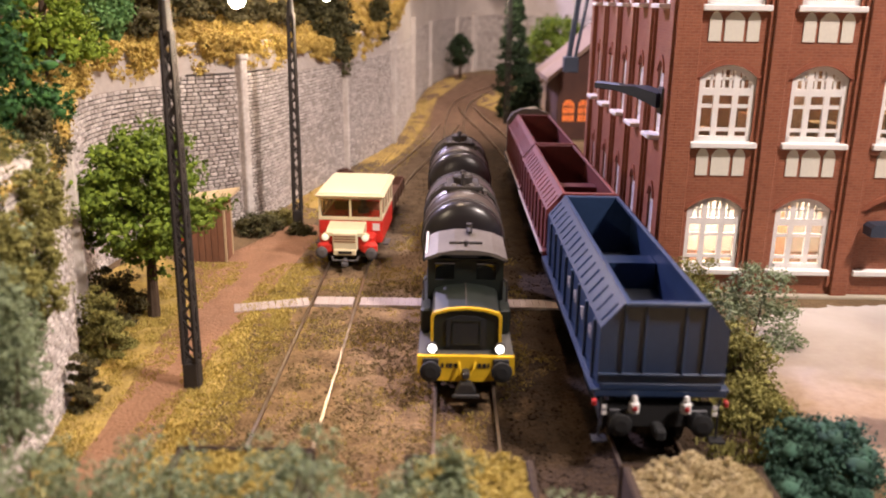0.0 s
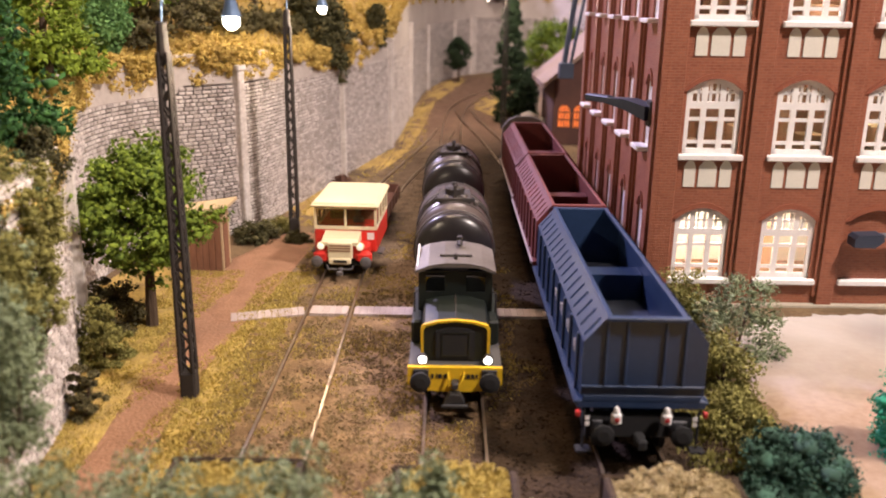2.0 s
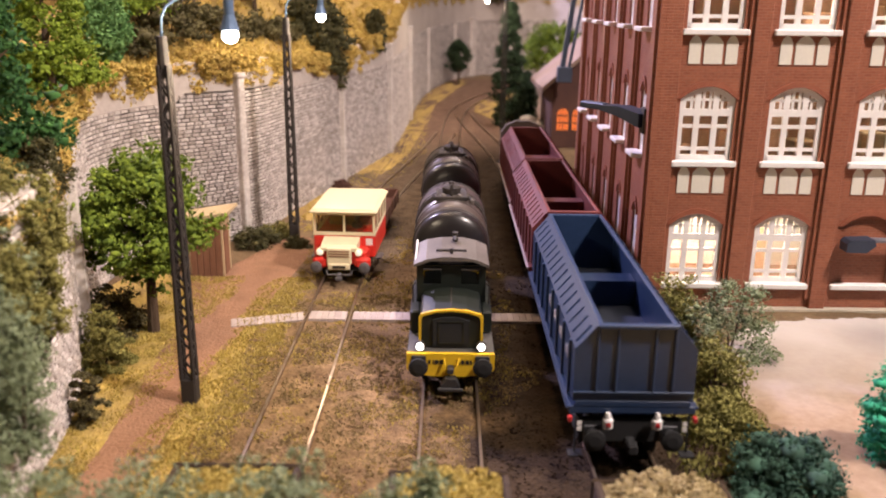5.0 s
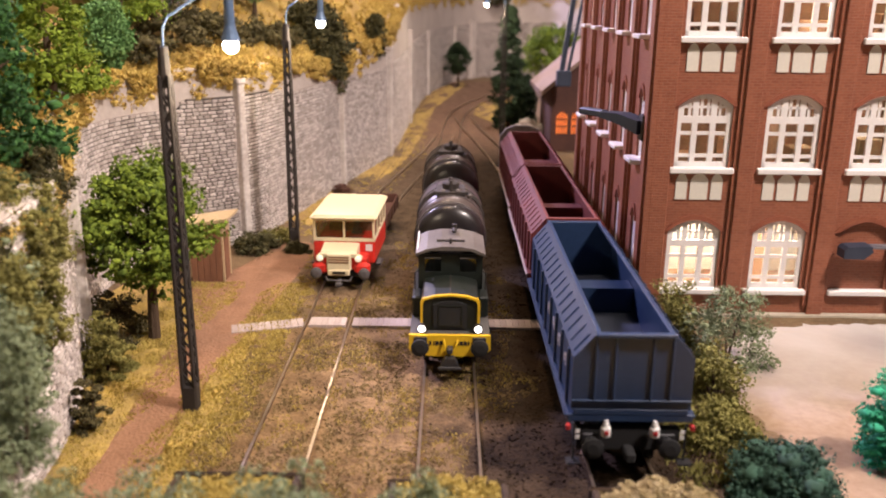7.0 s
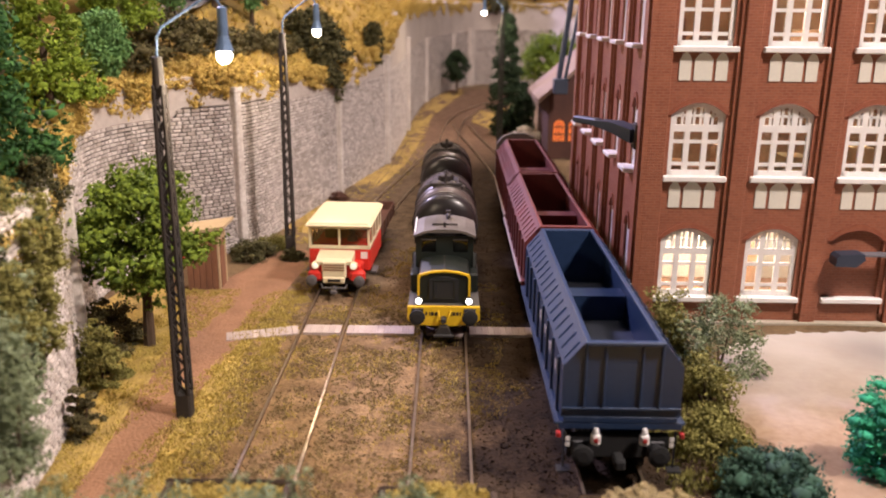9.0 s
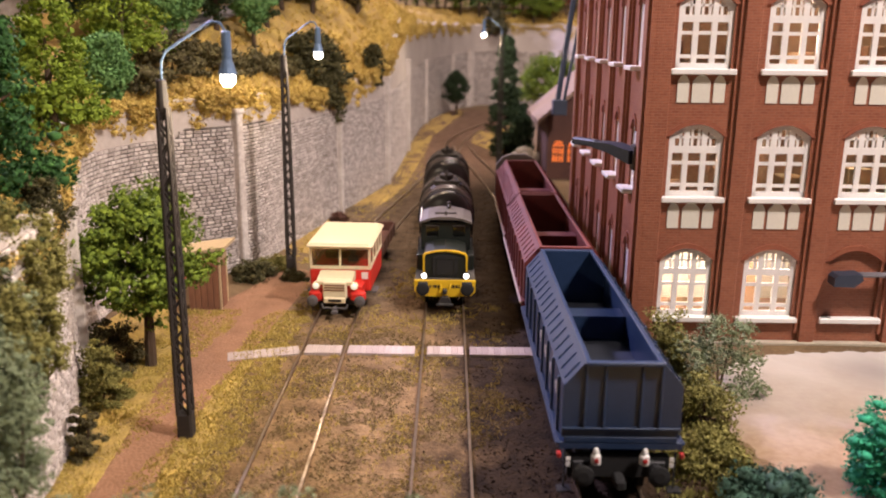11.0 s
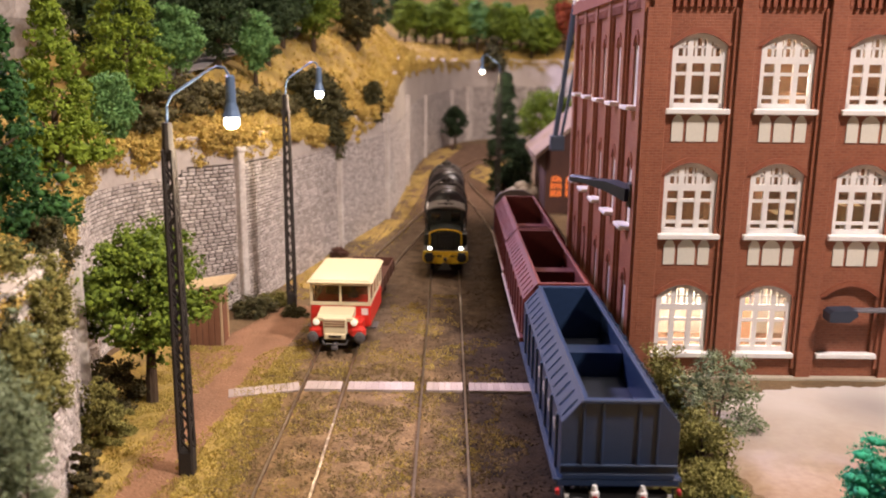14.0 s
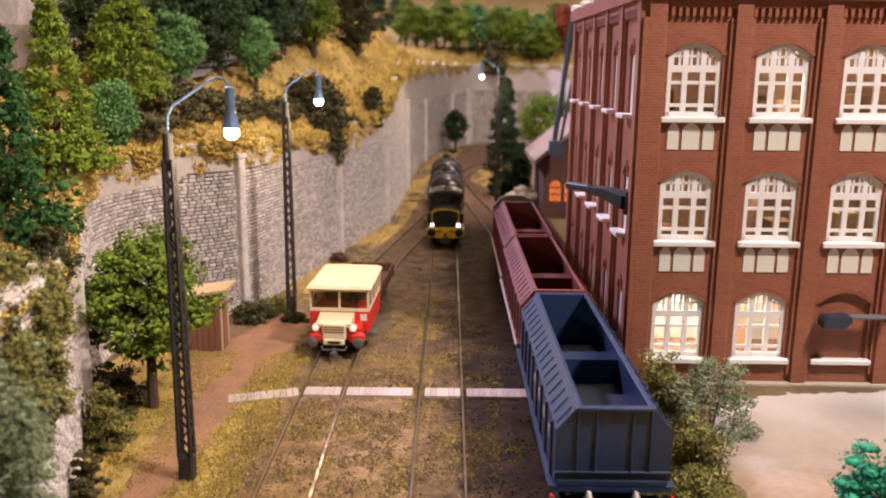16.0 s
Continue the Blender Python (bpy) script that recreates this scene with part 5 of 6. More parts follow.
            part("lamp_lens", lathe([(0.02, -0.25), (0.06, -0.235), (0.065, -0.215)], 12, "y", (x, 0, 1.37)), "tail_red", lamp, "red lens")
        for s in (-1, 1):
            part("side_marker", box(s * 1.42 - 0.05, s * 1.42 + 0.05, -0.16, -0.02, 1.40, 1.54, 0.02), "tail_red", t, "small red marker")
            part("step_iron", join(box(s * 1.28 - 0.02, s * 1.28 + 0.02, -0.1, -0.06, 0.55, 1.55), box(s * 1.28 - 0.16, s * 1.28 + 0.16, -0.3, 0.0, 0.6, 0.64)), "under", t)
            for z in (1.18, 1.32):
                part("white_mark", box(s * 1.2 - 0.05, s * 1.2 + 0.05, -0.13, -0.11, z, z + 0.1), "white", t)
        r = random.Random(3)
        for i in range(4):
            yc = L * (2 * i + 2.0) / n
            for dy, h in ((-0.10, 0.30), (0.10, 0.22)):
                part("lettering", box(-W - 0.02, -W - 0.002, yc + dy, yc + dy + 0.06, 2.62 - h / 2, 2.62 + h / 2), "white", t, "white stencilled marks")
    return t


hopper("dark blue open hopper wagon with ribbed sloping flaps", (4.25, -10.4, 0), 9.85, "wagon_blue", "blue_floor_shaded", True, "hopper wagons on the siding")
hopper("brown-red open hopper wagon with ribbed sloping flaps", (4.25, -0.05, 0), 9.4, "wagon_red", "red_floor_shaded", False, "hopper wagons on the siding")
hopper("brown-red open hopper wagon, last in the row", (4.3, 9.85, 0), 9.5, "wagon_red", "red_floor_shaded", False, "hopper wagons on the siding")


def end_drum():
    t = thing("tank_wagon", "pale silver end of a short wagon behind the red hoppers", "wagon", (4.2, 20.3, 0))
    part("body", prism([(-1.25, 1.3), (1.25, 1.3), (1.25, 3.3), (0.9, 3.75), (0.4, 3.95), (-0.4, 3.95), (-0.9, 3.75), (-1.25, 3.3)], "y", 0.0, 0.35), "loco_roof", t)
    part("frame", box(-1.2, 1.2, 0, 2.4, 0.9, 1.3, 0.03), "under", t)
    part("load", lathe([(0.3, 1.3), (0.8, 1.6), (0.7, 2.4), (0.2, 2.9)], 9, "z", (0, 1.3, 0)), "iron", t)
    for y in (0.5, 1.9):
        wheelset(t, y)


end_drum()


def shunter():
    """The loco; its front beam is at y = 0."""
    t = thing("shunting_locomotive", "dark green small diesel shunter with yellow front beam, lights on", "locomotive", (0.12, -7.75, 0))
    bo = [(-1.21, 1.27), (-1.21, 0.82), (-1.05, 0.66), (-0.4, 0.6), (0.4, 0.6), (1.05, 0.66), (1.21, 0.82), (1.21, 1.27)]
    beam = part("front_beam", prism(bo[::-1], "y", 0.0, 0.14), "yellow", t, "yellow buffer beam")
    for x, w in ((-0.58, 0.06), (-0.47, 0.03), (-0.38, 0.1), (-0.25, 0.09), (0.22, 0.09), (0.34, 0.09), (0.46, 0.09), (0.56, 0.05)):
        part("beam_mark", box(x - w / 2, x + w / 2, -0.012, -0.002, 0.97, 1.09), "ink", beam)
    part("deck", box(-1.2, 1.2, 0.14, 4.75, 1.12, 1.27, 0.02), "loco_deck", t)
    part("rear_beam", box(-1.2, 1.2, 4.75, 4.88, 0.65, 1.27, 0.03), "loco_green", t)
    hp = [(-0.86, 1.27), (0.86, 1.27), (0.86, 2.16), (0.8, 2.27), (0.45, 2.37), (0, 2.41), (-0.45, 2.37), (-0.8, 2.27), (-0.86, 2.16)]
    hood = part("hood", prism(hp, "y", 0.42, 2.3), "loco_green", t)
    part("hood_seam", box(-0.02, 0.02, 0.45, 2.3, 2.40, 2.43), "ink", hood)
    rim = [(x * 1.035, z + 0.02) for x, z in hp[1:]] + [(-0.86 * 1.035, 1.27)]
    inn = [(x * 0.955, z - 0.035) for x, z in hp[1:]] + [(-0.86 * 0.955, 1.27)]
    rv, rf = [], []
    for y in (0.36, 0.46):
        rv += [(x, y, z) for x, z in rim] + [(x, y, z) for x, z in inn]
    n = len(rim)
    for i in range(n - 1):
        rf += [(i, n + i, n + i + 1, i + 1), (2 * n + i, 2 * n + i + 1, 3 * n + i + 1, 3 * n + i), (i, i + 1, 2 * n + i + 1, 2 * n + i), (n + i, 3 * n + i, 3 * n + i + 1, n + i + 1)]
    part("hood_rim", (rv, rf), "yellow", hood, "yellow edge round the hood front")
    grille = part("grille", prism([(-0.5, 1.36), (0.5, 1.36), (0.5, 2.1), (0.2, 2.2), (-0.2, 2.2), (-0.5, 2.1)], "y", 0.37, 0.42), "under", hood)
    part("grille_frame", join(box(-0.36, -0.33, 0.355, 0.37, 1.42, 2.08), box(0.33, 0.36, 0.355, 0.37, 1.42, 2.08), box(-0.33, 0.33, 0.355, 0.37, 1.42, 1.45), box(-0.33, 0.33, 0.355, 0.37, 2.05, 2.08)), "loco_green", grille)
    for x in (-0.84, 0.84):
        lamp = part("headlight", lathe([(0.11, 0.32), (0.14, 0.2), (0.135, 0.12)], 16, "y", (x, 0, 1.43)), "iron", t)
        part("headlight_lens", lathe([(0.108, 0.13), (0.10, 0.08), (0.07, 0.05), (0.02, 0.04)], 16, "y", (x, 0, 1.43)), "headlight", lamp, "lit white headlight")
    # cab with real window openings in its front
    zc, zr = 1.27, 3.1
    cab_front = [box(-1.02, 1.02, 2.3, 2.38, zc, 2.5), box(-1.02, 1.02, 2.3, 2.38, 2.95, zr), box(-1.02, -0.82, 2.3, 2.38, 2.5, 2.95), box(0.82, 1.02, 2.3, 2.38, 2.5, 2.95), box(-0.3, 0.3, 2.3, 2.38, 2.5, 2.95)]
    cab = part("cab", join(*cab_front, box(-1.02, -0.95, 2.38, 4.2, zc, 2.4), box(0.95, 1.02, 2.38, 4.2, zc, 2.4), box(-1.02, -0.95, 2.38, 2.6, 2.4, zr), box(0.95, 1.02, 2.38, 2.6, 2.4, zr), box(-1.02, -0.95, 3.9, 4.2, 2.4, zr), box(0.95, 1.02, 3.9, 4.2, 2.4, zr), box(-1.02, 1.02, 4.12, 4.2, zc, 2.5), box(-1.02, -0.4, 4.12, 4.2, 2.5, zr), box(0.4, 1.02, 4.12, 4.2, 2.5, zr)), "loco_green", t)
    for x in (-0.56, 0.56):
        g = part("cab_window", box(x - 0.26, x + 0.26, 2.33, 2.345, 2.5, 2.95), "dark_glass", cab, "dark cab window")
        g.visible_shadow = False
        part("window_visor", box(x - 0.27, x + 0.27, 2.2, 2.3, 2.96, 3.0, 0.01), "iron", cab)
    for s in (-1, 1):
        part("side_tank", box(min(s * 0.88, s * 1.18), max(s * 0.88, s * 1.18), 1.5, 4.4, 1.27, 1.95, 0.05), "loco_green", t)
        part("handrail", pipe([(s * 1.12, 2.2, 1.3), (s * 1.12, 2.2, 2.5), (s * 1.04, 2.28, 2.55)], 0.025, 6), "iron", t)
        part("step", box(min(s * 0.95, s * 1.2), max(s * 0.95, s * 1.2), 2.6, 3.3, 0.5, 1.1, 0.03), "under", t)
    rp = [(-1.1, 3.08), (-1.1, 3.16), (-0.75, 3.31), (-0.3, 3.39), (0.3, 3.39), (0.75, 3.31), (1.1, 3.16), (1.1, 3.08), (0.6, 3.26), (-0.6, 3.26)]
    roof = part("cab_roof", prism(rp[::-1], "y", 2.12, 4.3), "loco_roof", t, "grey weathered curved cab roof")
    part("horn", join(tube((0, 2.5, 3.39), (0, 2.5, 3.55), 0.05), tube((-0.45, 2.75, 3.42), (0.45, 2.75, 3.42), 0.035), lathe([(0.04, 0.0), (0.09, 0.28)], 10, "y", (0.12, 3.5, 3.5))), "iron", roof)
    part("exhaust", tube((0.12, 3.9, 3.3), (0.12, 3.9, 3.66), 0.09, 0.09, 10), "iron", roof)
    part("white_pole", tube((-1.06, 2.2, 3.12), (-1.06, 4.2, 3.3), 0.03, 0.03, 6), "white", roof)
    buffers(t, 0.0, -1, 1.02, 0.875, 0.27)
    buffers(t, 4.88, 1, 1.02, 0.875, 0.25)
    part("coupler", join(box(-0.09, 0.09, -0.3, 0.02, 0.78, 0.96, 0.03), prism([(-0.27, 0.36), (0.27, 0.36), (0.24, 0.5), (0.13, 0.7), (-0.13, 0.7), (-0.24, 0.5)], "y", -0.42, -0.12), box(-0.34, 0.34, -0.48, -0.4, 0.36, 0.46, 0.02)), "buffer", t, "large grey model coupler")
    part("hose", join(*[pipe([(x, -0.02, 1.15), (x * 0.8, -0.12, 1.0), (x * 0.5 - 0.05, -0.14, 0.8)], 0.03, 6) for x in (-0.18, 0.24)]), "yellow", t)
    part("chassis", box(-0.55, 0.55, 0.3, 4.7, 0.4, 1.1, 0.04), "under", t)
    for y in (1.2, 3.5):
        wheelset(t, y, 0.5)
    return t


def tanker(at, label):
    """A tank wagon; its near end is at y = 0."""
    t = thing("tank_wagon", label, "wagon", at, "tank wagons behind the locomotive")
    L = 8.0
    part("frame", join(box(-1.15, 1.15, 0, L, 0.95, 1.15, 0.03), box(-0.4, 0.4, 0.2, L - 0.2, 0.6, 0.95)), "under", t)
    R, zc = 1.3, 2.46
    ends = [(0.25, 0.52), (0.75, 0.58), (1.08, 0.7), (1.24, 0.86), (R, 1.05)]
    Q = L - 1.5
    tank = part("tank", lathe([(R, 1.03), (R, Q - 1.03)], 30, "y", (0, 0, zc)), "tank", t, "brown-grey weathered barrel", smooth=True)
    part("tank_end", lathe(ends, 30, "y", (0, 0, zc)), "tank_end", tank, "glossy black domed end", smooth=True)
    part("tank_end", lathe([(r, Q - y) for r, y in reversed(ends)], 30, "y", (0, 0, zc)), "tank_end", tank, "glossy black domed end", smooth=True)
    part("cross_bar", box(-0.66, 0.66, Q / 2 - 0.86, Q / 2 - 0.76, zc + R - 0.02, zc + R + 0.12, 0.02), "iron", tank)
    part("valve", join(tube((0.0, Q / 2 - 0.55, zc + R), (0.0, Q / 2 - 0.55, zc + R + 0.5), 0.07, 0.06, 8), box(-0.16, 0.16, Q / 2 - 0.6, Q / 2 - 0.5, zc + R + 0.3, zc + R + 0.36)), "iron", tank)
    for x in (-0.3, 0.28, 0.72):
        part("vent_cap", lathe([(0.09, 0.0), (0.1, 0.12), (0.06, 0.17), (0.01, 0.18)], 10, "z", (x, Q / 2 - 0.5, zc + R - (0.02 if x < 0.5 else 0.2))), "loco_roof", tank, "pale metal cap")
    for y in (1.15, Q / 2 - 0.9, Q / 2 + 0.9, Q - 1.15):
        part("band", lathe([(R + 0.005, y - 0.07), (R + 0.03, y - 0.06), (R + 0.03, y + 0.06), (R + 0.005, y + 0.07)], 30, "y", (0, 0, zc)), "tank_band", tank)
    part("walkway", join(box(-0.55, 0.55, Q / 2 - 0.7, Q / 2 + 0.7, zc + R + 0.02, zc + R + 0.08, 0.02), *[box(x - 0.03, x + 0.03, Q / 2 - 0.7, Q / 2 + 0.7, zc + R - 0.15, zc + R + 0.02) for x in (-0.5, 0.5)]), "iron", tank)
    part("dome", lathe([(0.32, 0.0), (0.34, 0.24), (0.28, 0.3), (0.1, 0.34), (0.08, 0.44)], 14, "z", (0, Q / 2, zc + R + 0.05)), "iron", tank)
    part("ladder", join(*[pipe([(s * 1.28, Q / 2 + d, 1.1), (s * 1.26, Q / 2 + d, zc + 0.4), (s * 1.05, Q / 2 + d, zc + 0.85), (s * 0.6, Q / 2 + d, zc + R - 0.08)], 0.045, 6) for s in (-1, 1) for d in (-0.2, 0.2)]), "iron", t)
    part("saddle", join(*[prism([(-1.0, 1.15), (1.0, 1.15), (1.05, 1.7), (0.5, 1.35), (-0.5, 1.35), (-1.05, 1.7)], "y", y - 0.12, y + 0.12) for y in (1.5, Q - 1.5)]), "under", t)
    part("brake_platform", join(box(-1.15, 1.15, Q - 0.2, L, 1.15, 1.22), pipe([(-1.1, L - 0.1, 1.2), (-1.1, L - 0.1, 2.1), (1.1, L - 0.1, 2.1), (1.1, L - 0.1, 1.2)], 0.03, 6)), "iron", t)
    for y in (1.6, L - 1.6):
        wheelset(t, y, 0.48)
    buffers(t, 0.0, -1, 1.02)
    buffers(t, L, 1, 1.02)
    return t


def railcar():
    """The track inspection railcar; the front of its fenders is at y = 0."""
    t = thing("inspection_railcar", "red and cream track inspection railcar with a cream roof", "railcar", (-4.12, 3.2, 0, 0, 0, -2.5))
    part("chassis", box(-0.9, 0.9, 0.3, 4.6, 0.35, 0.75, 0.04), "under", t)
    body = part("lower_body", join(box(-1.22, 1.22, 1.0, 4.6, 0.7, 1.6, 0.06), box(-1.0, 1.0, 0.25, 1.0, 0.62, 1.2, 0.08)), "red", t, "glossy red lower body")
    part("hood", join(prism([(0.1, 1.2), (0.1, 1.34), (0.2, 1.43), (1.0, 1.56), (1.0, 1.2)], "x", -0.78, 0.62), box(-0.55, 0.4, 0.02, 0.28, 0.66, 1.36, 0.05)), "cream", t, "cream bonnet and grille")
    for i in range(3):
        part("grille_slot", box(-0.48, 0.33, 0.0, 0.02, 1.0 + 0.1 * i, 1.04 + 0.1 * i), "wood", body)
    for x in (-0.82, 0.68):
        lamp = part("headlight", lathe([(0.15, 0.3), (0.16, 0.16), (0.145, 0.1)], 14, "y", (x, 0, 1.16)), "cream", t)
        part("headlight_lens", lathe([(0.135, 0.12), (0.11, 0.07), (0.03, 0.05)], 14, "y", (x, 0, 1.16)), "soft_light", lamp, "pale round headlight")
    for s in (-1, 1):
        fend = part("front_fender", join(box(min(s * 0.5, s * 1.12), max(s * 0.5, s * 1.12), 0.06, 0.5, 0.5, 0.98, 0.12)), "red", t)
        part("bumper", lathe([(0.12, 0.02), (0.22, -0.05), (0.22, -0.16), (0.12, -0.2)], 14, "y", (s * 0.93, 0, 0.62)), "fender", fend, "dark grey round bumper")
    part("bumper_plate", box(-0.5, 0.36, -0.08, 0.06, 0.5, 0.74, 0.04), "cream", t)
    part("number_bar", box(-0.3, 0.2, -0.1, -0.082, 0.58, 0.68), "ink", t)
    part("front_guard", pipe([(-0.55, -0.1, 0.5), (-0.5, -0.14, 0.34), (0.4, -0.14, 0.34), (0.45, -0.1, 0.5)], 0.035, 6), "fender", t)
    part("coupler", join(box(-0.1, 0.04, -0.3, 0.0, 0.28, 0.4, 0.02), box(-0.16, 0.1, -0.4, -0.25, 0.16, 0.32, 0.03)), "fender", t)
    z0, z1 = 1.6, 2.52
    posts = [box(-1.22, -1.13, 1.0, 1.09, z0, z1), box(1.13, 1.22, 1.0, 1.09, z0, z1), box(-0.04, 0.04, 1.0, 1.07, z0, z1), box(-1.13, 1.13, 1.0, 1.08, z0, z0 + 0.13), box(-1.13, 1.13, 1.0, 1.08, z1 - 0.1, z1)]
    for s in (-1, 1):
        a, b = min(s * 1.22, s * 1.14), max(s * 1.22, s * 1.14)
        posts += [box(a, b, y, y + 0.1, z0, z1) for y in (1.95, 2.85, 3.7, 4.5)] + [box(a, b, 1.09, 4.6, z0, z0 + 0.12), box(a, b, 1.09, 4.6, z1 - 0.1, z1)]
    posts += [box(-1.22, 1.22, 4.52, 4.6, z0, z0 + 0.14), box(-0.2, 0.2, 4.52, 4.6, z0, z1)]
    cabin = part("cabin_frame", join(*posts), "cream", t, "cream window posts")
    for x0, x1 in ((-1.13, -0.04), (0.04, 1.13)):
        g = part("windscreen", box(x0, x1, 1.035, 1.05, z0 + 0.13, z1 - 0.1), "cab_glass", cabin)
        g.visible_shadow = False
    for s in (-1, 1):
        for y in (1.09, 2.05, 2.95, 3.8):
            g = part("side_window", box(s * 1.18 - 0.008, s * 1.18 + 0.008, y, y + (0.86 if y < 2 else 0.8 if y < 3.5 else 0.7), z0 + 0.12, z1 - 0.1), "cab_glass", cabin)
            g.visible_shadow = False
    part("roof", join(box(-1.32, 1.32, 0.78, 4.72, 2.52, 2.64, 0.05), box(-1.22, 1.22, 0.86, 4.66, 2.6, 2.70, 0.06)), "cream", t, "cream painted roof", smooth=False)
    part("notice", box(0.85, 1.12, 0.99, 1.0, 1.22, 1.5), "white", body, "small white notice")
    part("seat", join(box(-0.9, 0.9, 2.2, 2.7, 0.9, 1.35, 0.05), box(-0.9, 0.9, 2.65, 2.78, 1.3, 1.95, 0.05)), "wood", t)
    part("dashboard", box(-1.1, 1.1, 1.1, 1.4, 1.5, 1.66, 0.03), "cream", t)
    part("floor_shade", box(-1.1, 1.1, 1.1, 4.5, 0.75, 0.85), "under", t)
    for s in (-1, 1):
        part("step_board", box(min(s * 1.2, s * 1.42), max(s * 1.2, s * 1.42), 1.3, 2.1, 0.55, 0.62, 0.02), "fender", t)
    for y in (0.9, 3.6):
        wheelset(t, y, 0.38)
    d = part("driver_figurine", join(lathe([(0.16, 0.0), (0.24, 0.25), (0.2, 0.5), (0.09, 0.56), (0.13, 0.68), (0.1, 0.82), (0.02, 0.86)], 10)), "figure", at=(-3.7, 5.5, 1.3))
    tagged(d, "small dark plain figurine on the railcar seat", "figurine")
    return t


railcar()


def trailer():
    t = thing("flat_trailer", "low rust-brown flat trailer behind the railcar", "trailer", (-3.95, 8.2, 0, 0, 0, -3.5))
    part("deck", box(-1.12, 1.12, 0, 5.6, 0.75, 0.98, 0.03), "trailer", t)
    for s in (-1, 1):
        side = part("side_board", box(min(s * 1.05, s * 1.13), max(s * 1.05, s * 1.13), 0, 5.6, 0.98, 1.4, 0.02), "trailer", t)
        for i in range(5):
            part("board_strap", box(min(s * 1.12, s * 1.17), max(s * 1.12, s * 1.17), 0.5 + 1.15 * i, 0.6 + 1.15 * i, 0.8, 1.42), "rust", side)
    part("end_board", box(-1.05, 1.05, 0.0, 0.08, 0.98, 1.4, 0.02), "trailer", t)
    part("end_board", box(-1.05, 1.05, 5.52, 5.6, 0.98, 1.4, 0.02), "trailer", t)
    part("drawbar", box(-0.08, 0.08, -0.7, 0.1, 0.5, 0.62), "under", t)
    for y in (1.2, 4.4):
        wheelset(t, y, 0.38)


trailer()
LOCO = shunter()
TANKS = [tanker((0.12, -2.35, 0), "glossy black tank wagon coupled to the locomotive"), tanker((0.12, 6.45, 0), "glossy black tank wagon, second of two")]

# ---- trees and bushes ----
tree("tree", "bright green leafy tree with a slim trunk by the footpath", (-9.75, -1.75, -0.15), "round", 2.15, 5.0, 1.7, "tree", 101, 340, 0.36, 14, 0.11)
for i, (x, y, shape, w, h, stem, mat, words) in enumerate((
    (-13.1, 0.2, "cone", 1.75, 6.2, 0.9, "lime", "yellow-green conical tree on the hillside"),
    (-14.1, 9.6, "cone", 2.1, 6.6, 1.1, "lime", "yellow-green conical tree on the hillside"),
    (-13.5, 6.3, "round", 0.78, 2.8, 0.5, "emerald", "small fresh green tree at the hill edge"),
    (-13.6, 15.5, "round", 1.25, 3.4, 0.9, "emerald", "fresh green tree on the hillside"),
    (-14.6, 22.0, "round", 2.6, 6.5, 0.8, "fir", "dark green fir tree on the hillside"),
    (-12.6, 24.0, "round", 1.2, 3.6, 1.0, "emerald", "fresh green tree on the hillside"),
    (-17.5, 20.0, "cone", 2.4, 7.5, 0.5, "fir", "dark green fir tree on the hillside"),
    (-11.6, 31.0, "round", 1.9, 4.8, 1.1, "tree", "bright green tree on the hillside"),
    (-14.5, 33.0, "round", 2.4, 6.0, 0.8, "fir", "dark green fir tree on the hillside"),
    (-9.4, 37.0, "round", 1.9, 5.2, 0.8, "ivy", "dark olive tree on the hillside"),
    (-8.2, 42.0, "round", 1.7, 5.0, 0.9, "fir", "dark green tree on the hillside"),
    (-10.5, 47.0, "round", 2.4, 6.0, 0.8, "fir", "dark green tree on the hillside"),
    (-17.0, 27.0, "round", 2.6, 6.5, 0.8, "fir", "dark green fir tree on the hillside"),
    (-17.5, 35.0, "round", 2.8, 6.5, 0.8, "tree", "green leafy tree on the hillside"),
    (-12.8, 40.0, "round", 2.3, 6.0, 0.8, "tree", "green leafy tree on the hillside"),
    (-15.5, 44.0, "round", 2.8, 7.0, 0.8, "fir", "dark green fir tree on the hillside"),
    (-13.5, 55.0, "round", 2.8, 7.0, 0.8, "tree", "green leafy tree on the hillside"),
    (-9.5, 54.0, "round", 2.2, 6.0, 0.8, "fir", "dark green fir tree on the hillside"),
    (-11.0, 64.0, "round", 2.6, 6.5, 0.8, "tree", "green leafy tree on the hillside"),
    (-8.6, 72.0, "round", 2.2, 6.0, 0.8, "fir", "dark green fir tree on the hillside"),
    (-12.5, 19.2, "round", 1.7, 5.4, 0.7, "fir", "dark green fir tree on the hillside"),
    (-10.6, 19.6, "round", 0.95, 3.3, 1.2, "emerald", "small fresh green tree on the hillside"),
    (-10.5, 27.5, "round", 1.5, 4.6, 0.9, "fir", "dark green fir tree on the hillside"),
    (-9.1, 30.9, "round", 1.7, 4.8, 1.2, "tree", "bright green tree on the hillside"),
    (-6.7, 37.0, "round", 1.4, 4.6, 0.6, "ivy", "dark olive tree at the hill edge"),
    (-10.7, 23.6, "round", 1.6, 5.6, 0.7, "fir", "dark green fir tree on the hillside"),
    (-12.4, 28.5, "round", 2.0, 6.6, 0.7, "fir", "dark green fir tree on the hillside"),
    (-12.3, -5.6, "cone", 2.0, 7.0, 0.2, "deep_green", "dark green fir at the hill edge"),
)):
    tree("tree", words, (x, y, on_hill(x, y) - 0.2), shape, w, h, stem, mat, 110 + i, 210, 0.38 if shape == "round" else 0.42, 14, 0.12)
rt = random.Random(12)
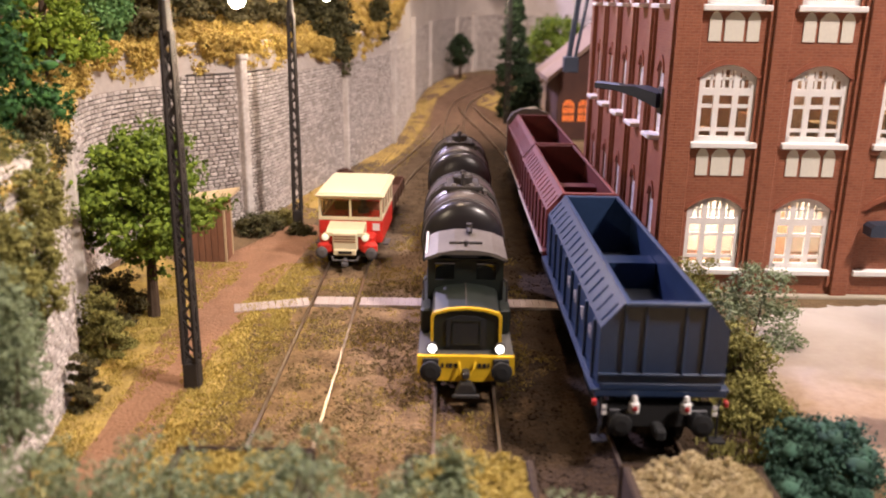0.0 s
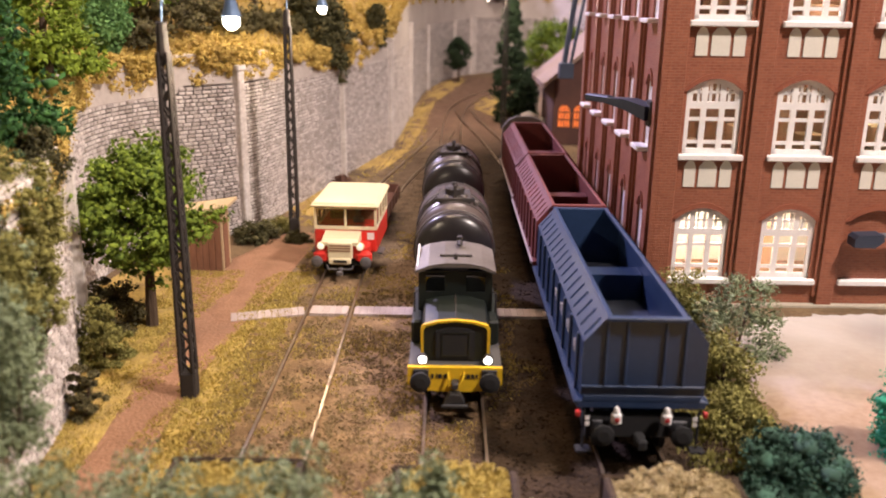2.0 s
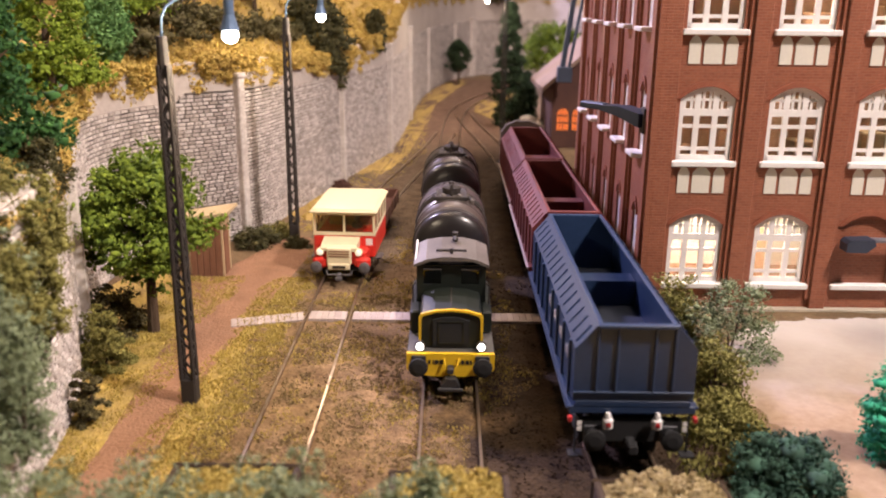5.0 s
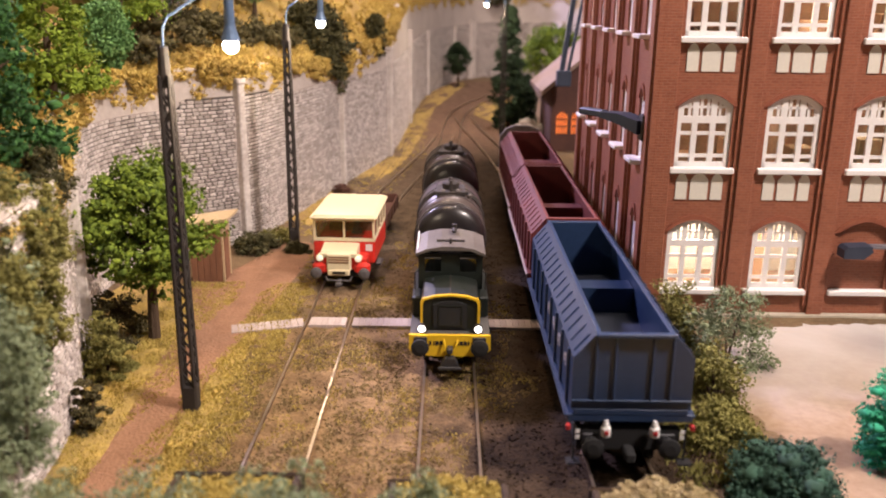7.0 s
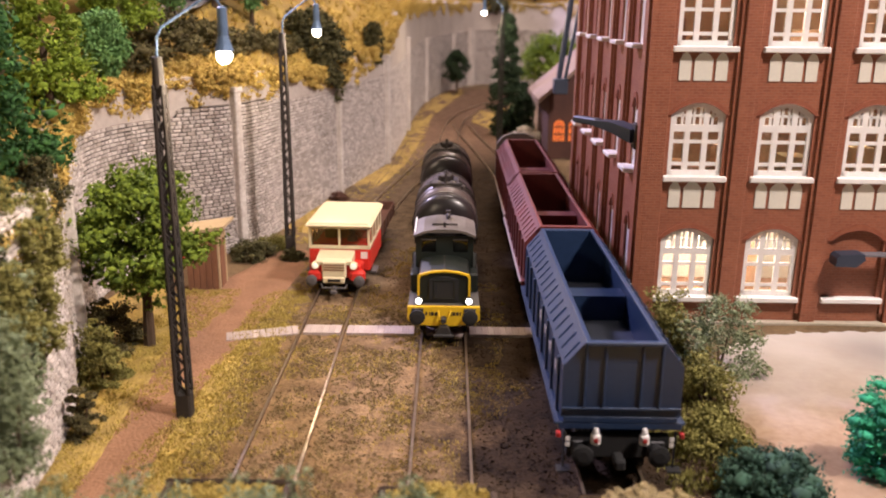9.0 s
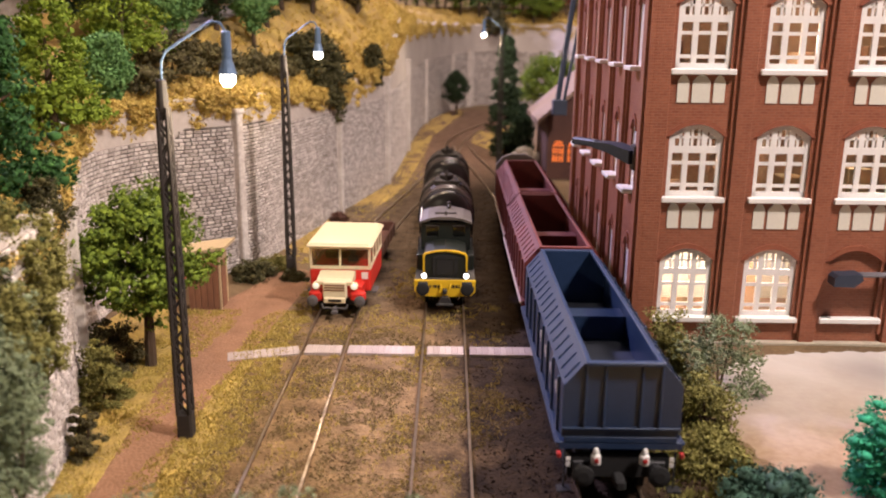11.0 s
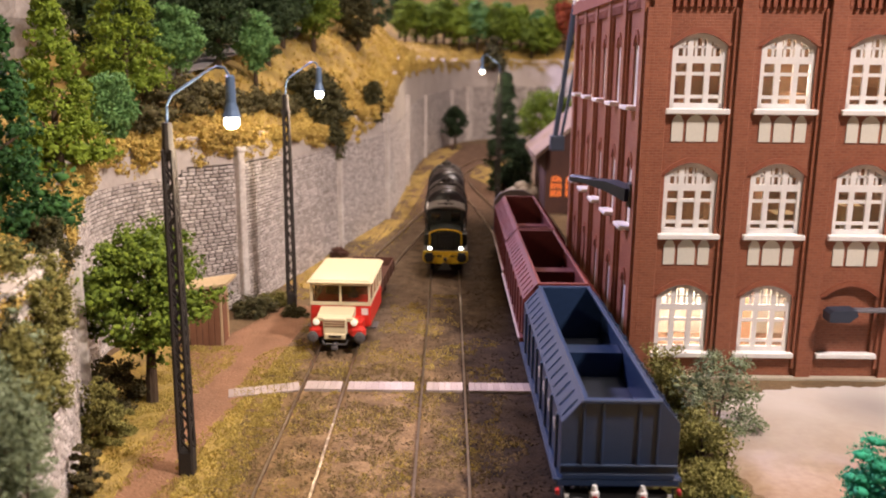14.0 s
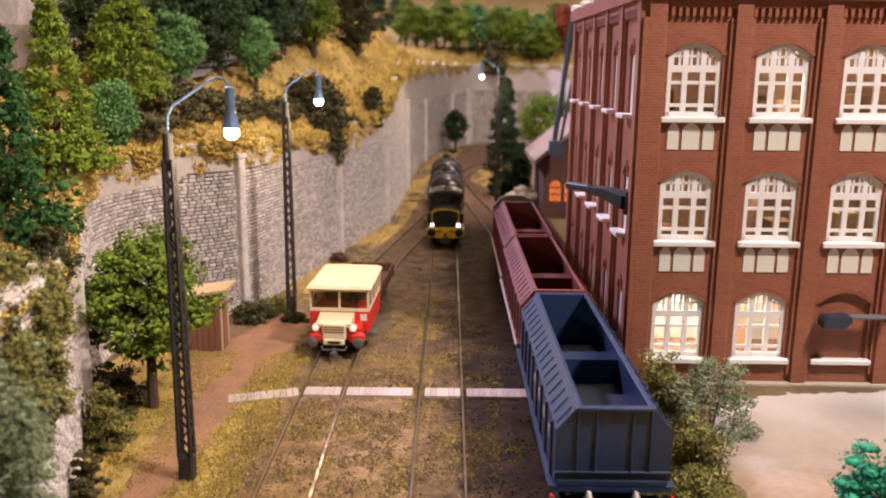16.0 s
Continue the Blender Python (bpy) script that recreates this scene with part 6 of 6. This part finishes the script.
for i in range(16):
    p, n = wall_at(s_of(-9.35, 10.2) + 3 + 3.2 * i)
    q = p + n * rt.uniform(6.0, 11.0)
    tree("tree", "dark leafy tree in the small wood on the hilltop", (q.x, q.y, on_hill(q.x, q.y) - 0.3), "round", rt.uniform(1.9, 2.7), rt.uniform(5.0, 7.5), rt.uniform(0.6, 1.2), rt.choice(["fir", "fir", "ivy", "emerald"]), 300 + i, 150, 0.5, 12, 0.15)
for i in range(24):
    x = -7 + i * 1.3 + rt.uniform(-0.4, 0.4)
    y = (101.5 if i % 2 else 105) + 2.0 * rt.random() - 0.05 * (x - 5) ** 2 * (x < 5)
    z = on_hill(x, y)
    mat = "russet" if i == 19 else rt.choice(["tree", "fir", "tree", "emerald", "lime"])
    tree("tree", "russet autumn tree in the far row" if mat == "russet" else "leafy green tree in a dense far row on the hilltop", (x, y, z - 0.3), "round", rt.uniform(1.7, 2.5), rt.uniform(5.0, 7.5), rt.uniform(0.9, 1.6), mat, 140 + i, 90, 0.6, 12, 0.2)
tree("cypress", "tall narrow dark green cypress", (5.25, 47.0, -0.2), "column", 1.7, 10.0, 0.4, "cypress", 160, 300, 0.5, 16, 0.14)
tree("cypress", "small dark cypress beside the tall one", (7.0, 49.0, -0.2), "cone", 1.2, 4.4, 0.3, "cypress", 161, 80, 0.5, 14, 0.15)
tree("tree", "small dark green tree at the far wall", (1.2, 84.0, -0.2), "round", 1.7, 4.8, 1.4, "cypress", 162, 70, 0.55, 12, 0.2)
tree("tree", "bright green broad tree behind the shed", (12.0, 72.0, 0.0), "round", 4.2, 6.5, 2.0, "tree", 163, 130, 0.8, 16, 0.22)

bush("dark olive ivy hanging over the stone wall", (-8.2, 23.0, on_hill(-8.2, 23.0) - 0.9), 2.4, 2.9, "ivy", 170, 230, 0.42, 16, 0.12)
for i, (x, y, z, w, h) in enumerate(((-6.95, 22.6, 5.6, 0.7, 2.6), (-5.0, 30.5, 7.2, 0.6, 3.2), (-6.8, 21.2, 6.6, 0.9, 1.8), (7.0, 99.6, 10.0, 2.0, 5.0))):
    bush("dark olive ivy hanging down the stone wall", (x, y, z), w, h, "ivy", 171 + i, 60, 0.36 if y < 90 else 0.8, 14, 0.12, depth=w * 0.5)
for i, (x, y, w, h) in enumerate(((-12.4, 10.6, 1.7, 1.9), (-11.2, 12.6, 1.6, 1.6), (-13.0, 8.6, 1.4, 1.2), (-10.0, 16.5, 1.2, 1.0), (-9.2, 18.2, 1.1, 1.0))):
    bush("dark brown-green scrub on the hillside", (x, y, on_hill(x, y) - 0.15), w, h, "scrub", 180 + i, 60, 0.34, 16, 0.11)
for words, x, y, z, w, h, mat, seed, n, r in (
    ("low brown-green twiggy scrub at the wall's foot", -10.9, -2.0, -0.2, 1.1, 1.7, "scrub", 190, 90, 0.2),
    ("tangled olive scrub at the wall's foot", -10.3, -4.6, -0.2, 0.9, 1.9, "olive", 191, 110, 0.17),
    ("dry brown weeds at the foot of the stone wall", -9.35, -8.0, -0.2, 0.5, 1.6, "scrub", 192, 45, 0.12),
    ("dark green shrub by the wall pier", -8.6, 8.6, -0.15, 1.0, 0.9, "ivy", 193, 50, 0.26),
    ("dark green shrub by the wall pier", -8.0, 10.0, -0.15, 0.8, 0.7, "olive", 194, 40, 0.25),
    ("low dark weeds round the lamp's foot", -6.7, 8.3, -0.15, 0.6, 0.45, "ivy", 195, 30, 0.2),
    ("olive shrub against the factory wall", 7.6, -1.4, -0.25, 0.8, 2.3, "olive", 196, 60, 0.3),
    ("feathery grey-green shrub in front of the factory", 9.0, -2.9, -0.1, 1.35, 2.6, "sage", 197, 75, 0.34),
    ("feathery olive shrub beside the wagon", 7.9, -5.4, -0.25, 0.9, 1.6, "olive", 198, 50, 0.30),
    ("olive weeds beside the blue wagon", 7.2, -8.2, -0.25, 1.0, 1.2, "olive", 199, 60, 0.3),
    ("dense blue-green bush at the yard's edge", 7.9, -10.8, -0.25, 1.3, 1.6, "pine_blue", 200, 90, 0.36),
    ("dense blue-green bush beside the track end", 7.0, -11.8, -0.25, 1.0, 1.0, "pine_blue", 201, 60, 0.34),
    ("vivid jade green bush at the yard's edge", 11.2, -9.2, -0.3, 1.0, 2.75, "jade", 202, 110, 0.3),
    ("vivid jade green bush at the yard's edge", 10.2, -13.2, -0.3, 1.3, 1.7, "jade", 203, 80, 0.36),
    ("pale green bush on the mossy bank", 8.6, -14.0, -0.3, 1.3, 1.5, "sage", 204, 80, 0.34),
    ("brown weeds at the foot of the brick wall", 6.6, 4.0, -0.25, 0.4, 0.7, "ivy", 205, 30, 0.25),
    ("low rusty brown scrub at the wall's foot", -6.2, 20.2, -0.1, 0.5, 0.6, "trailer", 206, 26, 0.2),
):
    bush(words, (x, y, z), w, h, mat, seed, n, r, 30, 0.055, core=0.3 if mat in ("sage", "olive", "scrub") else 0.6)
for i, (x, y, z, w, h, mat) in enumerate(((-7.7, -14.2, 2.6, 0.55, 2.0, "sage"), (-7.9, -15.6, 2.2, 0.7, 1.8, "sage"), (-8.4, -13.2, 3.4, 0.6, 2.0, "sage"), (-8.8, -12.0, 4.2, 0.6, 1.6, "olive"), (-10.4, -8.6, 5.4, 0.9, 1.5, "fir"), (-10.8, -6.2, 5.6, 0.9, 1.5, "ivy"),
                                     (-10.2, -9.6, 5.4, 0.9, 1.6, "olive"), (-9.9, -11.2, 5.2, 0.9, 1.5, "ivy"), (-9.6, -13.0, 5.0, 0.9, 1.4, "sage"), (-9.35, -9.6, 3.0, 0.5, 3.6, "olive"), (-9.15, -11.0, 2.2, 0.5, 4.0, "sage"), (-9.0, -12.4, 1.6, 0.5, 4.2, "sage"), (-9.75, -8.2, 4.6, 0.5, 1.9, "olive"), (-0.3, -15.6, 1.6, 0.12, 1.15, "sage"), (-6.4, -16.2, 1.8, 1.0, 1.2, "sage"), (-4.8, -16.0, 1.8, 1.2, 1.1, "sage"), (-2.6, -16.2, 1.9, 1.2, 1.2, "sage"), (-0.6, -16.0, 1.6, 1.0, 1.0, "sage"), (1.6, -16.2, 1.2, 0.9, 0.9, "sage"))):
    high = x < -8
    h = h if high else h + 0.6
    bush("grey-green foliage trailing over the stone wall" if high else "soft grey-green foliage on the layout's mossy bank", (x, y, z), w, h, mat, 220 + i, 150 if high else 90, 0.2, 18, 0.045, core=0.5 if high else 0.2)
rr = np.random.default_rng(9)
pile = thing("rock_pile", "heap of pale grey rocks by the cypress", "rocks", (6.4, 42.0, -0.2))
for i in range(9):
    v, f = lumps(rr, [(rr.uniform(-1.6, 1.6), rr.uniform(-1, 1), rr.uniform(0.2, 1.1))], [rr.uniform(0.5, 0.9)], 0.8, 0.3)
    ob = new("rock", mesh_np("rock", v, f, M["rock"]))
    ob.parent = pile

# foreground bank that carries the near bushes
v, f = [], []
cols, rows_ = 46, 14
for j in range(rows_):
    for i in range(cols):
        x, y = -14 + 28 * i / (cols - 1), -14.9 - 5 * j / (rows_ - 1)
        rise = 0.28 * max(0, -x - 3.5) * min(1, max(0, (-13.5 - y) / 1.5)) + 1.0 * min(1, max(0, (-14.9 - y) / 2.0))
        v.append((x, y, -0.3 + rise + 0.15 * noise.noise((x, y, 3))))
f = [(j * cols + i, j * cols + cols + i, j * cols + cols + i + 1, j * cols + i + 1) for j in range(rows_ - 1) for i in range(cols - 1)]
tagged(part("foreground_bank", (v, f), "turf", smooth=True), "mossy bank along the layout's rim", "bank", kind="structure")

# the exhibition hall round the layout
part("hall_floor", box(-330, 330, -380, 380, -92, -88), "hall")
tagged(bpy.data.objects["hall_floor"], "plain floor of the exhibition hall", "floor", kind="structure")
part("baseboard", box(-60, 60, -40, 130, -6, -0.6), "wood")
tagged(bpy.data.objects["baseboard"], "wooden baseboard under the model railway", "baseboard", kind="structure")
part("hall_wall", join(box(-330, 330, 380, 384, -90, 190), box(-330, 330, -384, -380, -90, 190), box(-334, -330, -384, 384, -90, 190), box(330, 334, -384, 384, -90, 190)), "hall")
tagged(bpy.data.objects["hall_wall"], "plain beige wall of the exhibition hall", "wall", kind="structure")


# ---- what moves ----
def motions():
    run = ((0, 0), (2.5, 0.0), (3.0, 0.09), (3.5, 0.31), (4.0, 0.6), (6.5, 2.53), (7.0, 3.1), (7.5, 3.71), (8.0, 4.42), (8.5, 5.27), (9.0, 6.25), (11.5, 13.43), (12.0, 15.42), (12.5, 17.47),
           (13.0, 19.46), (13.5, 21.43), (14.0, 23.43), (14.5, 25.43), (15.0, 27.56), (15.5, 29.69), (16.0, 31.72))
    for ob, start in ((LOCO, -7.75), (TANKS[0], -2.35), (TANKS[1], 6.45)):
        walk(ob, [(t, place(0.12, start + d, 0)) for t, d in run])


motions()
